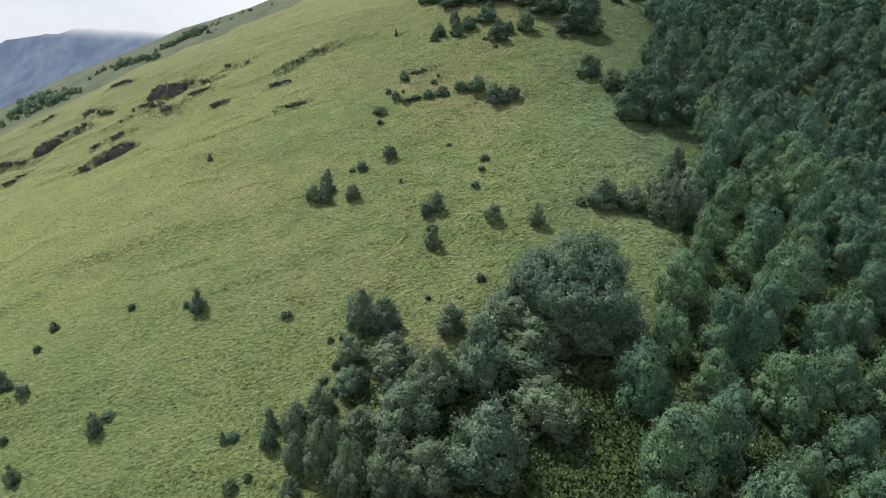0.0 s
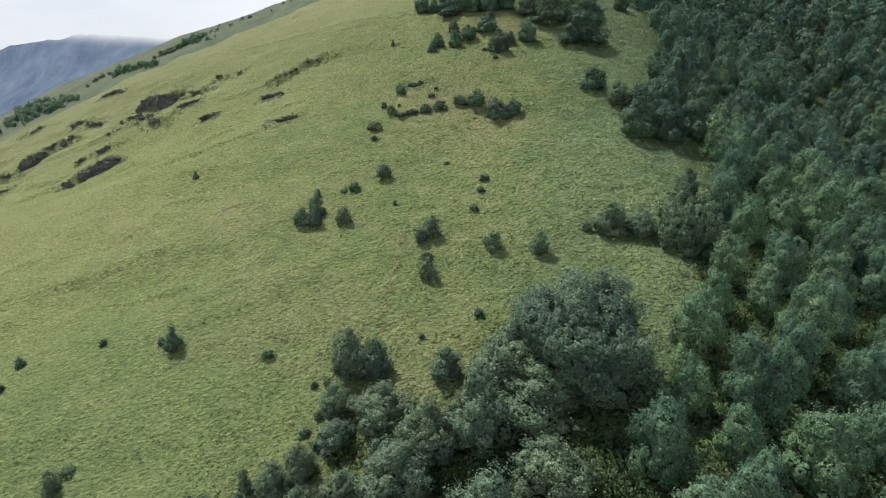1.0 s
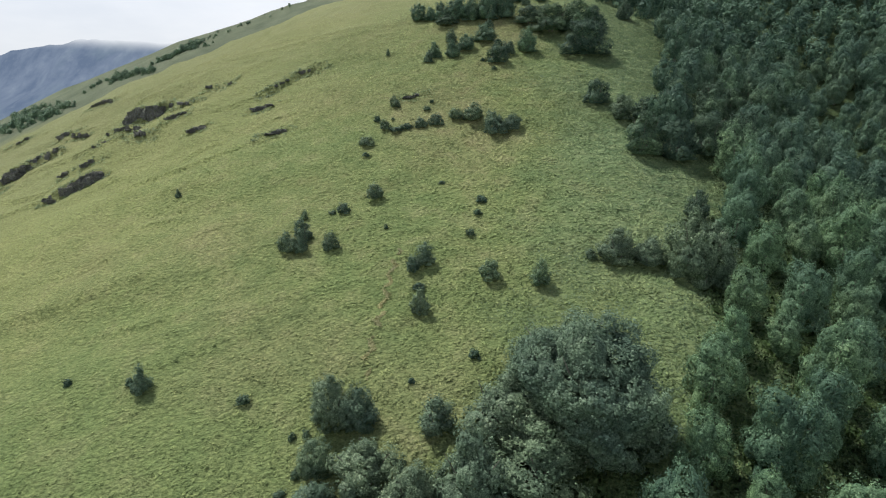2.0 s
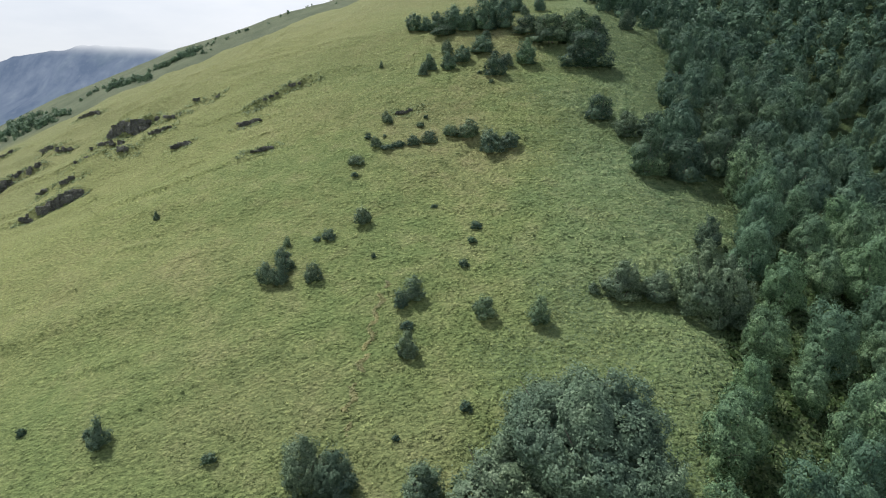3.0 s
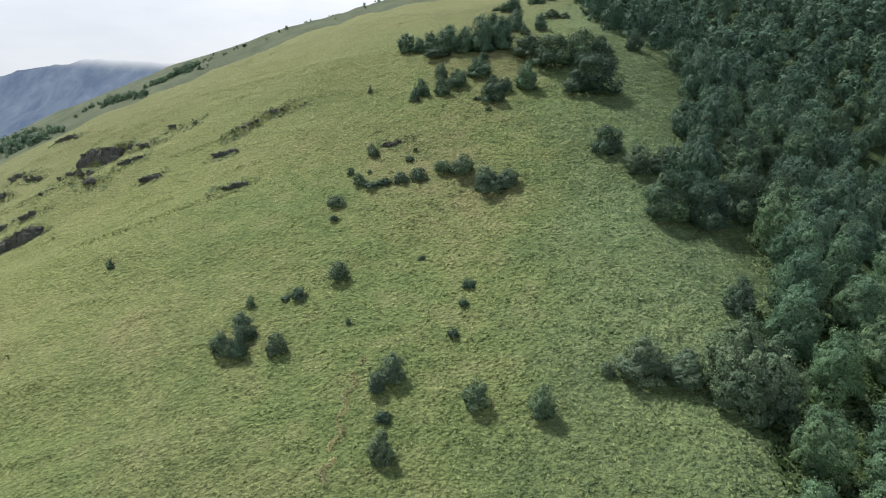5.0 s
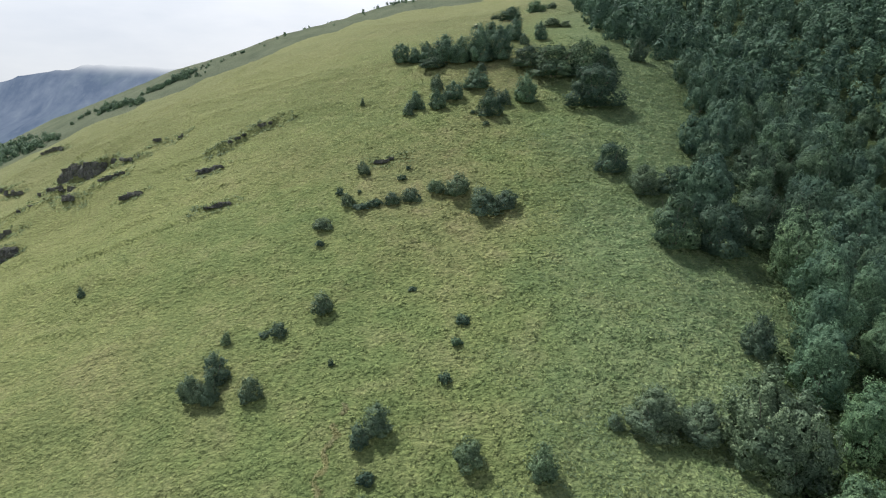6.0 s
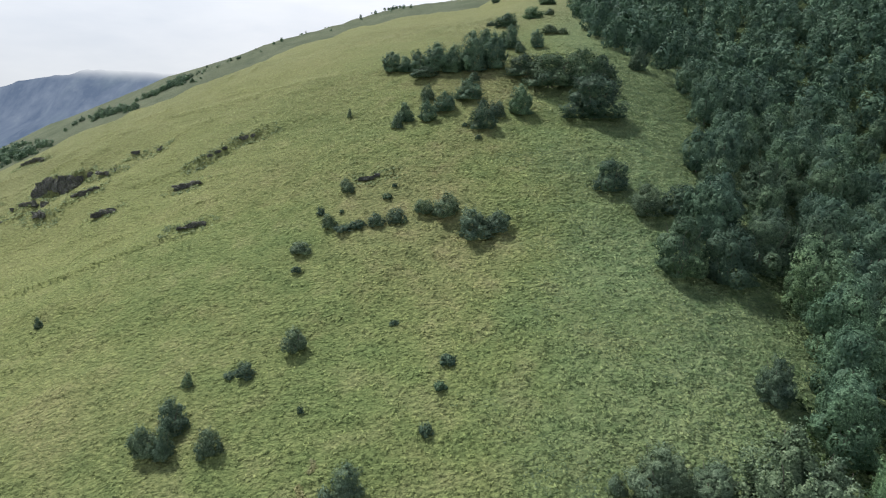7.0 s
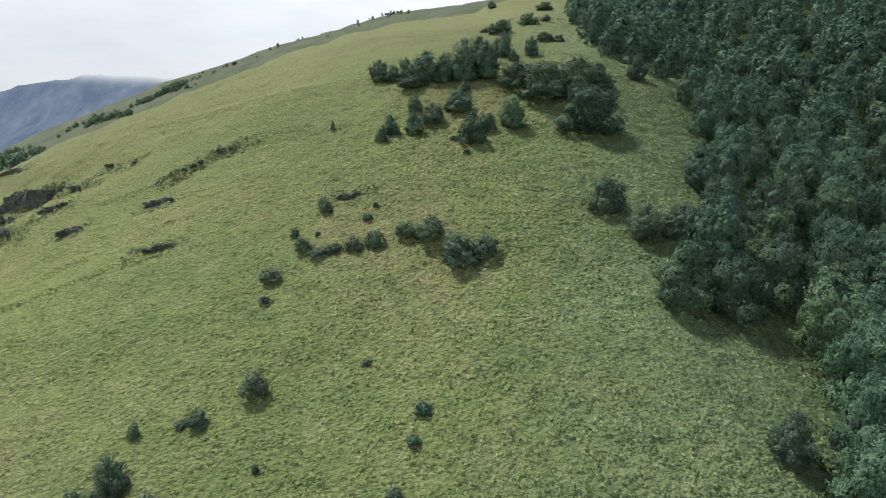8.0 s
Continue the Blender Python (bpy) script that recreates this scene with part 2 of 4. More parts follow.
M_GROUND = make_ground()
M_GRASS = make_grass()
M_SALLOW = make_leaves("sallow_leaves", (0.050, 0.082, 0.054), (0.122, 0.188, 0.122), (0.222, 0.306, 0.212), 0.2)
M_ASPEN = make_leaves("aspen_leaves", (0.054, 0.104, 0.062), (0.136, 0.236, 0.140), (0.236, 0.362, 0.226), 0.2)
M_BIRCH = make_leaves("birch_leaves", (0.060, 0.112, 0.076), (0.112, 0.194, 0.130), (0.180, 0.276, 0.186), 0.18)
M_DARK = make_leaves("dark_leaves", (0.036, 0.066, 0.046), (0.074, 0.130, 0.086), (0.128, 0.198, 0.134), 0.16)
M_HERB = make_leaves("herb_leaves", (0.096, 0.150, 0.072), (0.154, 0.212, 0.106), (0.222, 0.280, 0.152), 0.15)
# undergrowth greens, darkened to stand in for missing tree shade
M_HERB_SHADED = make_leaves("undergrowth_leaves_shaded", (0.024, 0.050, 0.020), (0.048, 0.090, 0.034), (0.086, 0.136, 0.054), 0.2)
M_STRAW = make_leaves("straw", (0.17, 0.18, 0.09), (0.25, 0.26, 0.13), (0.34, 0.35, 0.20), 0.2)
M_BARK = make_bark("grey_bark", (0.07, 0.06, 0.05), (0.24, 0.22, 0.19))
M_ROCK = make_rock()
M_RANGE = make_mountain()


# ---- ground: one sheet ----
def soft(v, k):
    return k * np.logaddexp(0, v / k)


def lattice(ix, iy, seed):
    h = (ix * 374761393 + iy * 668265263 + seed * 1442695041) & 0xFFFFFFFF
    h = ((h ^ (h >> 13)) * 1274126177) & 0xFFFFFFFF
    return ((h ^ (h >> 16)) & 0xFFFF) / 65535.0


def value_noise(x, y, seed):
    """Smooth noise from -1 to 1, one cell a unit."""
    x0, y0 = np.floor(x), np.floor(y)
    fx, fy = x - x0, y - y0
    ix, iy = x0.astype(np.int64), y0.astype(np.int64)
    fx, fy = fx * fx * (3 - 2 * fx), fy * fy * (3 - 2 * fy)
    a = lattice(ix, iy, seed) * (1 - fx) + lattice(ix + 1, iy, seed) * fx
    b = lattice(ix, iy + 1, seed) * (1 - fx) + lattice(ix + 1, iy + 1, seed) * fx
    return 2 * (a * (1 - fy) + b * fy) - 1


# rock ledges: x, y of both ends, height
LEDGES = [(-64.4, 126.3, -55.9, 126.2, 2.50), (-67.9, 125.3, -57.3, 120.5, 1.09), (-58.4, 116.0, -52.0, 113.1, 0.94), (-67.3, 103.6, -58.5, 106.2, 1.72),
          (-89.7, 123.1, -85.7, 125.9, 2.34), (-87.4, 127.6, -78.9, 126.6, 1.25), (-88.9, 110.3, -85.4, 113.3, 1.25), (-98.5, 123.5, -87.2, 119.2, 1.09),
          (-86.5, 136.7, -80.8, 135.1, 1.01), (-106.2, 147.2, -101.1, 149.1, 0.94), (-92.6, 160.9, -85.0, 157.5, 1.09), (-32.4, 116.0, -22.5, 122.7, 0.94),
          (-44.1, 109.5, -41.2, 109.9, 0.80), (-28.0, 99.0, -23.8, 99.1, 0.40), (-5.1, 102.6, -1.4, 103.1, 0.32), (-47.0, 126.7, -41.6, 126.3, 0.56),
          (-67.7, 119.1, -61.3, 118.5, 0.64), (-79.9, 133.2, -76.2, 132.3, 0.72), (-33.2, 111.6, -29.3, 111.2, 0.40), (-55.2, 126.7, -46.9, 123.2, 0.56), (-69.0, 110.7, -61.3, 110.7, 0.56), (-50.9, 116.2, -47.2, 117.0, 0.40)]


def hill(x, y):
    """The pasture hill: a convex spur that climbs away, falls to the valley and dips into the wooded side."""
    yc, xl, xr = 128.0, -56.0, 40.0
    lo = np.clip(y, -110, yc)
    z = 4.2 + 0.291 * lo + 0.000708 * lo * lo + 0.13 * np.minimum(y + 110, 0)
    over = np.maximum(y - yc, 0)
    z = z + 0.2 * over + 6.8 * (1 - np.exp(-over / 25))
    mid = np.clip(x, xl, xr)
    z = z + 0.071 * mid - 0.00235 * mid * mid + 0.334 * np.minimum(x - xl, 0) - 0.117 * np.maximum(x - xr, 0)
    z = z + 0.000376 * np.clip(x, -400, 400) * lo
    r, az = np.hypot(x, y), x / np.maximum(y, 20)
    z = z - 0.4 * soft(r - (360 + 117 * np.clip(az, -0.8, 0.2)), 20)
    g = np.clip(x - 25, 0, 40)
    z = z - 0.006 * g * g + 0.2 * np.clip(x - 65, 0, 300)
    return z + 0.12 * np.clip((x - 20) / 60, 0, 1) * soft(y - 120, 10)


def spur(x, y):
    """The next spur behind, across a side valley."""
    top = np.where(x < 0, 142 + 0.19 * x - 0.00032 * x * x, 142 + 0.1 * np.minimum(x, 500))
    d = y - 540
    return top - 0.35 * (np.sqrt(d * d + 900) - 30)


def ledge_bend(a, h):
    """How far a ledge strays from its line, a metres along it."""
    return (0.5 + 0.35 * h) * value_noise(a / 2.4, 0 * a + 9.3 * h + 0.5, 44)


def height(x, y):
    x, y = np.asarray(x, float), np.asarray(y, float)
    h, s = hill(x, y), spur(x, y)
    z = np.maximum(h, s)
    z = -170 + soft(z + 170, 12)
    far = np.clip(np.hypot(x, y) / 130 - 0.9, 0, 1.5)
    z = z + far * (1.6 * value_noise(x / 34, y / 34, 3) + 0.6 * value_noise(x / 13, y / 13, 4))
    z = z + 0.35 * value_noise(x / 11, y / 11, 5) + 0.16 * value_noise(x / 4.3, y / 4.3, 6)
    # tussocks and cattle terraces
    z = z + 0.11 * value_noise(x / 1.5 + 0.2 * y, y / 1.1, 7) + 0.08 * value_noise(x / 0.8, y / 0.75, 8)
    side = np.clip((-x - 8) / 30, 0, 1)
    z = z + side * (0.9 * value_noise(x / 24 + 0.3, y / 9, 45) + 0.35 * value_noise(x / 10, y / 4.5, 46))
    # broken terraces along the bedding on the valley side
    u = (y - 0.1 * x) / 6.5 + 0.6 * value_noise(x / 14, y / 14, 42)
    broken = np.clip((-x - 12) / 30, 0, 1) * np.clip(2.2 * value_noise(x / 9, y / 4, 43), 0, 1) * np.clip(3 - np.hypot(x, y) / 100, 0, 1)
    z = z + 0.75 * broken * (1 - (u - np.floor(u)))
    # scarps above the rock ledges
    for x0, y0, x1, y1, h in LEDGES:
        ln = math.hypot(x1 - x0, y1 - y0)
        ux, uy = (x1 - x0) / ln, (y1 - y0) / ln
        a = (x - x0) * ux + (y - y0) * uy
        d = (y - y0) * ux - (x - x0) * uy - ledge_bend(a, h) + 0.3 * value_noise(x / 1.2, y / 1.2, 41)
        win = np.clip((a + 1.5) / 3, 0, 1) * np.clip((ln + 1.5 - a) / 3, 0, 1)
        rise = np.clip(d / 0.9 + 0.5, 0, 1)
        z = z + 0.8 * h * win * (rise * np.exp(-np.maximum(d, 0) / (3.5 + 2.5 * h)) - 0.35 * np.exp(-((d + 0.8) / 1.5) ** 2))
    return z


def ground_z(x, y):
    return float(height(x, y))


def mesh_of(name, verts, faces, material, smooth=False):
    me = bpy.data.meshes.new(name)
    me.from_pydata(verts, [], faces)
    me.materials.append(material)
    if smooth:
        me.polygons.foreach_set("use_smooth", [True] * len(me.polygons))
    me.update()
    return me


def grid_mesh(name, xs, ys, z, material):
    X, Y = np.meshgrid(xs, ys)
    nx, ny = len(xs), len(ys)
    co = np.stack([X, Y, z], -1).reshape(-1, 3)
    i = (np.arange(ny - 1)[:, None] * nx + np.arange(nx - 1)[None]).ravel()
    quads = np.stack([i, i + 1, i + nx + 1, i + nx], -1).astype(np.int32)
    me = bpy.data.meshes.new(name)
    me.vertices.add(len(co))
    me.vertices.foreach_set("co", co.ravel())
    me.loops.add(quads.size)
    me.loops.foreach_set("vertex_index", quads.ravel())
    me.polygons.add(len(quads))
    me.polygons.foreach_set("loop_start", np.arange(0, quads.size, 4, dtype=np.int32))
    me.polygons.foreach_set("use_smooth", np.ones(len(quads), bool))
    me.materials.append(material)
    me.update(calc_edges=True)
    me.validate()
    return me


def spread(lo, hi, step, end_lo, end_hi, grow=1.06):
    mid = list(np.arange(lo, hi + step, step))
    up, d = [mid[-1]], step
    while up[-1] < end_hi:
        d *= grow
        up.append(up[-1] + d)
    down, d = [mid[0]], step
    while down[-1] > end_lo:
        d *= grow
        down.append(down[-1] - d)
    return np.array(down[:0:-1] + mid + up[1:])


gx = spread(-100, 42, 0.58, -4600, 4600)
gy = spread(24, 136, 0.52, -4000, 4700)
GX, GY = np.meshgrid(gx, gy)
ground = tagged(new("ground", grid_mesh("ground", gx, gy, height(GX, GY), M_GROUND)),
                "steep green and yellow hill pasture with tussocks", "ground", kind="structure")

# the far range
mx, my = np.linspace(-5200, 2600, 220), np.linspace(2500, 4300, 60)
MX, MY = np.meshgrid(mx, my)
crest = 300 - 0.17 * np.maximum(-1960 - MX, 0) - 0.025 * np.maximum(MX + 1960, 0) + 8 * value_noise(MX / 230, MX * 0 + 0.5, 21)
crest = np.maximum(crest, 60) + 9 * value_noise(MX / 90, MX * 0 + 3.5, 22) + 5 * value_noise(MX / 35, MX * 0 + 7.5, 23)
MZ = crest - 0.62 * np.abs(MY - 3200) + 70 * value_noise(MX / 260, MY / 420, 24) * np.clip(np.abs(MY - 3200) / 300, 0, 1)
MZ = MZ + 26 * value_noise(MX / 90, MY / 150, 25) * np.clip(np.abs(MY - 3200) / 120, 0, 1)
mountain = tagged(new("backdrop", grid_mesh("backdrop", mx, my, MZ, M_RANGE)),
                  "glowing blue mountain range with painted haze, tops faded out as cloud", "mountain", kind="structure")


# ---- plants ----
def part(name, mesh, parent, label=""):
    ob = new(name, mesh)
    ob.parent = parent
    if label:
        ob["label"] = label
    return ob


def unit(v):
    return v / np.maximum(np.linalg.norm(v, axis=-1, keepdims=True), 1e-9)


def leaf_sprays(rng, p, out, size, up=0.28, wild=0.36):
    """Leaf sprays: pointed blades at the points p that face outwards and upwards, unevenly. Returns corners and their shading normals."""
    n = len(p)
    face = unit(out * 0.9 + np.array([0, 0, up]) + rng.normal(0, wild, (n, 3)))
    a = unit(np.cross(face, rng.normal(0, 1, (n, 3))))
    b = np.cross(face, a)
    s = (size * rng.uniform(0.6, 1.4, n))[:, None]
    v = np.stack([p - a * s * 0.4 - b * s * 0.34, p + a * s * 0.6, p - a * s * 0.4 + b * s * 0.34], 1)
    shade = unit(0.75 * unit(out + np.array([0, 0, 0.1])) + 0.25 * face)
    return v.reshape(-1, 3), np.repeat(shade, 3, 0)


def loose_mesh(name, v, normals, material, k=3):
    """Separate faces of k corners each, shaded softly by the normals of the clump that they belong to."""
    n = len(v) // k
    me = bpy.data.meshes.new(name)
    me.vertices.add(len(v))
    me.vertices.foreach_set("co", np.ascontiguousarray(v, dtype=np.float32).ravel())
    me.loops.add(n * k)
    me.loops.foreach_set("vertex_index", np.arange(n * k, dtype=np.int32))
    me.polygons.add(n)
    me.polygons.foreach_set("loop_start", np.arange(0, n * k, k, dtype=np.int32))
    me.polygons.foreach_set("use_smooth", np.ones(n, bool))
    me.materials.append(material)
    me.update(calc_edges=True)
    me.normals_split_custom_set_from_vertices(normals.astype(np.float32))
    return me


def profile(shape, t):
    """Half width of a crown, 0 to 1, at the height t of its span."""
    if shape == "cone":
        return np.clip(1.12 * (1 - t) ** 0.75, 0.10, 0.95) * np.clip(0.55 + 2.5 * t, 0, 1)
    if shape == "oval":
        return np.where(t < 0.3, 0.72 + 0.9 * t, np.clip(1 - (np.maximum(t - 0.3, 0) / 0.72) ** 1.5, 0.05, 1))
    if shape == "dome":
        return np.sqrt(np.clip(1 - t ** 2.2, 0.02, 1)) * np.clip(0.82 + t, 0, 1)
    return np.sqrt(np.clip(1 - ((t - 0.42) / 0.60) ** 2, 0.03, 1))


def bulge(p, centres, radii):
    """How far points stand out on the rounded clumps round the centres, and which way that clump faces there."""
    rise, tilt = np.zeros(len(p)), np.zeros((len(p), 3))
    for i in range(0, len(p), 4000):
        off = p[i:i + 4000, None] - centres[None]
        near = 1 - np.sum(off * off, 2) / radii ** 2
        lift = np.sqrt(np.clip(near, 0, 1)) * radii
        k = np.argmax(lift, 1)
        at = np.arange(len(k))
        rise[i:i + 4000] = lift[at, k]
        tilt[i:i + 4000] = off[at, k] / radii[k][:, None] * (lift[at, k] > 0)[:, None]
    return rise, tilt


def crown_points(rng, h, w, shape, lobes, plumes, leaves, base, pr, fuzz=0.5, lump=(0.09, 0.16), tall=1.0):
    """An uneven crown: lobes on its outline, plumes on the lobes, leaf sprays on the plumes, and a dense heart of
    coarser sprays. Returns where each spray sits, which way is out, and its relative size."""
    ts = np.linspace(0, 1, 200)
    R = profile(shape, ts) * 0.5 * w * np.sqrt(np.clip((1.004 - ts) / 0.10, 0, 1))     # closed at the top
    span = h * (0.96 - base)
    steep = np.gradient(R, ts * span)
    share = np.cumsum(np.maximum(R, 0.03 * w) * np.sqrt(1 + np.minimum(np.abs(steep), 4) ** 2))
    ph = rng.uniform(0, 6, 4)

    def skin(n):
        t = np.interp(rng.uniform(0, 1, n) * share[-1], share, ts)
        ang = rng.uniform(0, 2 * math.pi, n)
        warp = 1 + 0.10 * np.sin(ang * 2 + ph[0] + 2 * t) + 0.08 * np.sin(ang * 3 + ph[1] - 3 * t) + 0.06 * np.sin(5 * t + ph[2] + ang)
        q = np.interp(t, ts, R) * warp
        way = np.column_stack([np.cos(ang), np.sin(ang), -np.clip(np.interp(t, ts, steep), -3, 0.8)])
        return np.column_stack([q * np.cos(ang), q * np.sin(ang), base * h + t * span]), unit(way)

    c, _ = skin(lobes)
    lr = w * rng.uniform(lump[0], lump[1], lobes)
    c = c * (1 - 0.12 * rng.uniform(0, 1, lobes))[:, None]

    def lobed(n):
        p, way = skin(n)
        rise, tilt = bulge(p, c, lr)
        return p + way * (1.25 * rise - 0.6 * lr.mean())[:, None], unit(way + 1.1 * tilt)

    pc, _ = lobed(plumes)
    size = pr * rng.uniform(0.6, 1.5, plumes)
    n_core = leaves // 9
    p, way = lobed(leaves - n_core)
    rise, tilt = bulge(p, pc, size)
    grow = unit(way + np.array([0, 0, 0.55 * tall]))
    tip = rng.exponential(0.5, len(p)) * fuzz * pr * (rise > 0.3 * pr)
    p = p + grow * (rise * (0.8 + 0.5 * tall) * rng.uniform(0.55, 1.05, len(p)) + tip - 0.3 * pr)[:, None]
    out = unit(way + 0.9 * tilt)
    heart, dd = lobed(n_core)
    p = np.concatenate([p, heart - dd * (0.5 * pr + 0.04 * w * rng.uniform(0, 1, n_core))[:, None]])
    out = np.concatenate([out, dd])
    rel = np.concatenate([np.ones(leaves - n_core), np.full(n_core, 2.5)])
    # fit to the height and width
    side = np.percentile(np.hypot(p[:, 0], p[:, 1]), 96)
    top = np.percentile(p[:, 2], 99.4)
    p = p * np.array([0.5 * w / side, 0.5 * w / side, h / top])
    p[:, 2] = np.maximum(p[:, 2], 0.02 * h + 0.03 * h * rng.uniform(0, 1, len(p)))
    return p, out, rel


def tube(v, f, pts, radii, sides=6):
    k = len(v)
    for i, (p, r) in enumerate(zip(pts, radii)):
        p = Vector(p)
        way = (Vector(pts[min(i + 1, len(pts) - 1)]) - Vector(pts[max(i - 1, 0)])).normalized()
        u = way.orthogonal().normalized()
        q = way.cross(u)
        for j in range(sides):
            a = 2 * math.pi * j / sides
            v.append(p + (u * math.cos(a) + q * math.sin(a)) * r)
    for i in range(len(pts) - 1):
        for j in range(sides):
            a, b = k + i * sides + j, k + i * sides + (j + 1) % sides
            f.append((a, b, b + sides, a + sides))


def stem_meshes(rng, h, w, stems):
    """Tapered, crooked stems with limbs, one mesh each."""
    made = []
    for s in range(stems):
        v, f = [], []
        ang = 2 * math.pi * s / stems + rng.uniform(-0.4, 0.4)
        tilt = (0.10 if stems == 1 else 0.32) * w
        r0 = (0.015 if stems == 1 else 0.011) * h + 0.010
        pts = []
        for i in range(6):
            t = i / 5
            off = tilt * t ** 1.3
            pts.append((math.cos(ang) * (off + 0.04 * w * (stems > 1)) + rng.uniform(-0.02, 0.02) * h * t,
                        math.sin(ang) * (off + 0.04 * w * (stems > 1)) + rng.uniform(-0.02, 0.02) * h * t, -0.12 + t * 0.86 * h))
        tube(v, f, pts, [r0 * (1.25 - 1.1 * i / 5) for i in range(6)])
        for b in range(5 if stems == 1 else 2):
            i = 1 + b % 4
            a2 = ang + b * 2.4 + rng.uniform(-0.4, 0.4)
            p0 = Vector(pts[i])
            ln = 0.36 * w * rng.uniform(0.7, 1.1)
            limb = [p0 + Vector((math.cos(a2) * ln * q, math.sin(a2) * ln * q, ln * (0.55 * q + 0.25 * q * q))) for q in (0, 0.35, 0.7, 1)]
            r = r0 * (1.0 - 0.2 * i)
            tube(v, f, limb, [r * 0.62, r * 0.45, r * 0.28, r * 0.1], 5)
        made.append(mesh_of("stem", v, f, M_BARK, True))
    return made


class Kind:
    """A growth form: its meshes are built once per variant at a model size and shared by the plants of that kind."""

    def __init__(self, name, h, w, shape, lobes, plumes, leaves, pr, size, material, stems=1, base=0.1, variants=3, seed=0, fuzz=0.6, lump=(0.09, 0.16), tall=1.0):
        self.name, self.h, self.w = name, h, w
        self.trunks, self.crowns = [], []
        for k in range(variants):
            rng = np.random.default_rng(seed * 31 + k)
            p, out, rel = crown_points(rng, h, w, shape, lobes, plumes, leaves, base, pr, fuzz, lump, tall)
            self.crowns.append(loose_mesh(name + "_crown", *leaf_sprays(rng, p, out, size * rel), material))
            self.trunks.append(stem_meshes(rng, h, w, stems))
        self.count = 0

    def plant(self, x, y, h, w, label, category, group="", sink=0.05, name=""):
        rng = np.random.default_rng(int(x * 131 + y * 7919) % 100003)
        k = self.count % len(self.crowns)
        self.count += 1
        ob = new(name or self.name)
        ob.empty_display_size = 0.3
        ob.matrix_basis = pose(x, y, ground_z(x, y) - sink, 0, 0, rng.uniform(0, 360)) @ Matrix.Diagonal((w / self.w, w / self.w, h / self.h, 1))
        for stem in self.trunks[k]:
            part("trunk" if category == "tree" else "stem", stem, ob)
        part("crown", self.crowns[k], ob)
        return tagged(ob, label, category, group)


K_BIG = Kind("tree", 9.0, 10.0, "dome", 60, 620, 80000, 0.42, 0.14, M_SALLOW, stems=4, base=-0.02, variants=1, seed=1, fuzz=0.8, lump=(0.10, 0.17), tall=1.5)
K_SALLOW = Kind("tree", 5.0, 4.2, "oval", 30, 190, 17000, 0.27, 0.115, M_SALLOW, stems=3, base=-0.04, variants=6, seed=2, fuzz=0.9, lump=(0.12, 0.22), tall=1.8)
K_WOOD_NEAR = Kind("tree", 7.0, 6.0, "round", 26, 200, 17500, 0.36, 0.14, M_ASPEN, stems=1, base=0.0, variants=6, seed=3, fuzz=0.8, lump=(0.15, 0.26), tall=1.3)
K_WOOD = Kind("tree", 7.0, 6.0, "round", 24, 130, 9000, 0.40, 0.195, M_BIRCH, stems=1, base=0.0, variants=6, seed=13, fuzz=0.6, lump=(0.15, 0.27), tall=1.2)
K_DARKTREE = Kind("tree", 5.5, 5.5, "dome", 30, 200, 12500, 0.30, 0.145, M_DARK, stems=3, base=-0.06, variants=4, seed=4, fuzz=0.7, lump=(0.13, 0.24), tall=1.3)
K_GREEN = Kind("tree", 4.4, 3.8, "oval", 24, 130, 8500, 0.27, 0.145, M_BIRCH, stems=3, base=-0.06, variants=6, seed=8, fuzz=1.0, lump=(0.14, 0.26), tall=2.0)
K_CONE = Kind("shrub", 2.6, 2.0, "cone", 24, 110, 5600, 0.15, 0.085, M_SALLOW, stems=2, base=0.0, variants=6, seed=5, fuzz=1.0, lump=(0.14, 0.24), tall=1.7)
K_BUSH = Kind("shrub", 2.0, 2.2, "dome", 22, 110, 5200, 0.15, 0.085, M_SALLOW, stems=2, base=0.0, variants=5, seed=6, fuzz=1.0, lump=(0.14, 0.24), tall=1.5)
K_DARKBUSH = Kind("shrub", 1.0, 1.2, "dome", 16, 60, 1900, 0.10, 0.072, M_DARK, stems=2, base=0.0, variants=4, seed=7, fuzz=1.0, lump=(0.14, 0.24), tall=1.3)

# ---- single plants on the pasture: x, y, height, width ----
OPEN_SHRUBS = [
    (-7.1, 76.3, 1.9, 2.3), (-10.7, 74.0, 1.2, 1.5), (-12.1, 74.4, 0.4, 1.1), (-14.7, 69.7, 2.5, 2.2), (-15.9, 67.8, 2.4, 2.2),
    (-14.3, 67.3, 2.5, 1.4), (-15.4, 73.9, 1.1, 1.0), (-11.1, 67.3, 2.0, 1.8), (-0.8, 63.5, 2.3, 1.9), (-1.9, 62.6, 1.7, 1.6),
    (-1.2, 60.1, 0.7, 1.2), (-1.0, 56.9, 2.3, 1.8), (5.6, 60.5, 1.9, 2.0), (10.3, 59.5, 2.5, 1.9), (5.5, 73.5, 0.8, 1.4),
    (4.9, 71.1, 0.7, 1.1), (4.0, 67.5, 0.7, 1.1), (0.9, 78.6, 0.4, 0.9), (-5.3, 70.0, 0.6, 0.5),
]
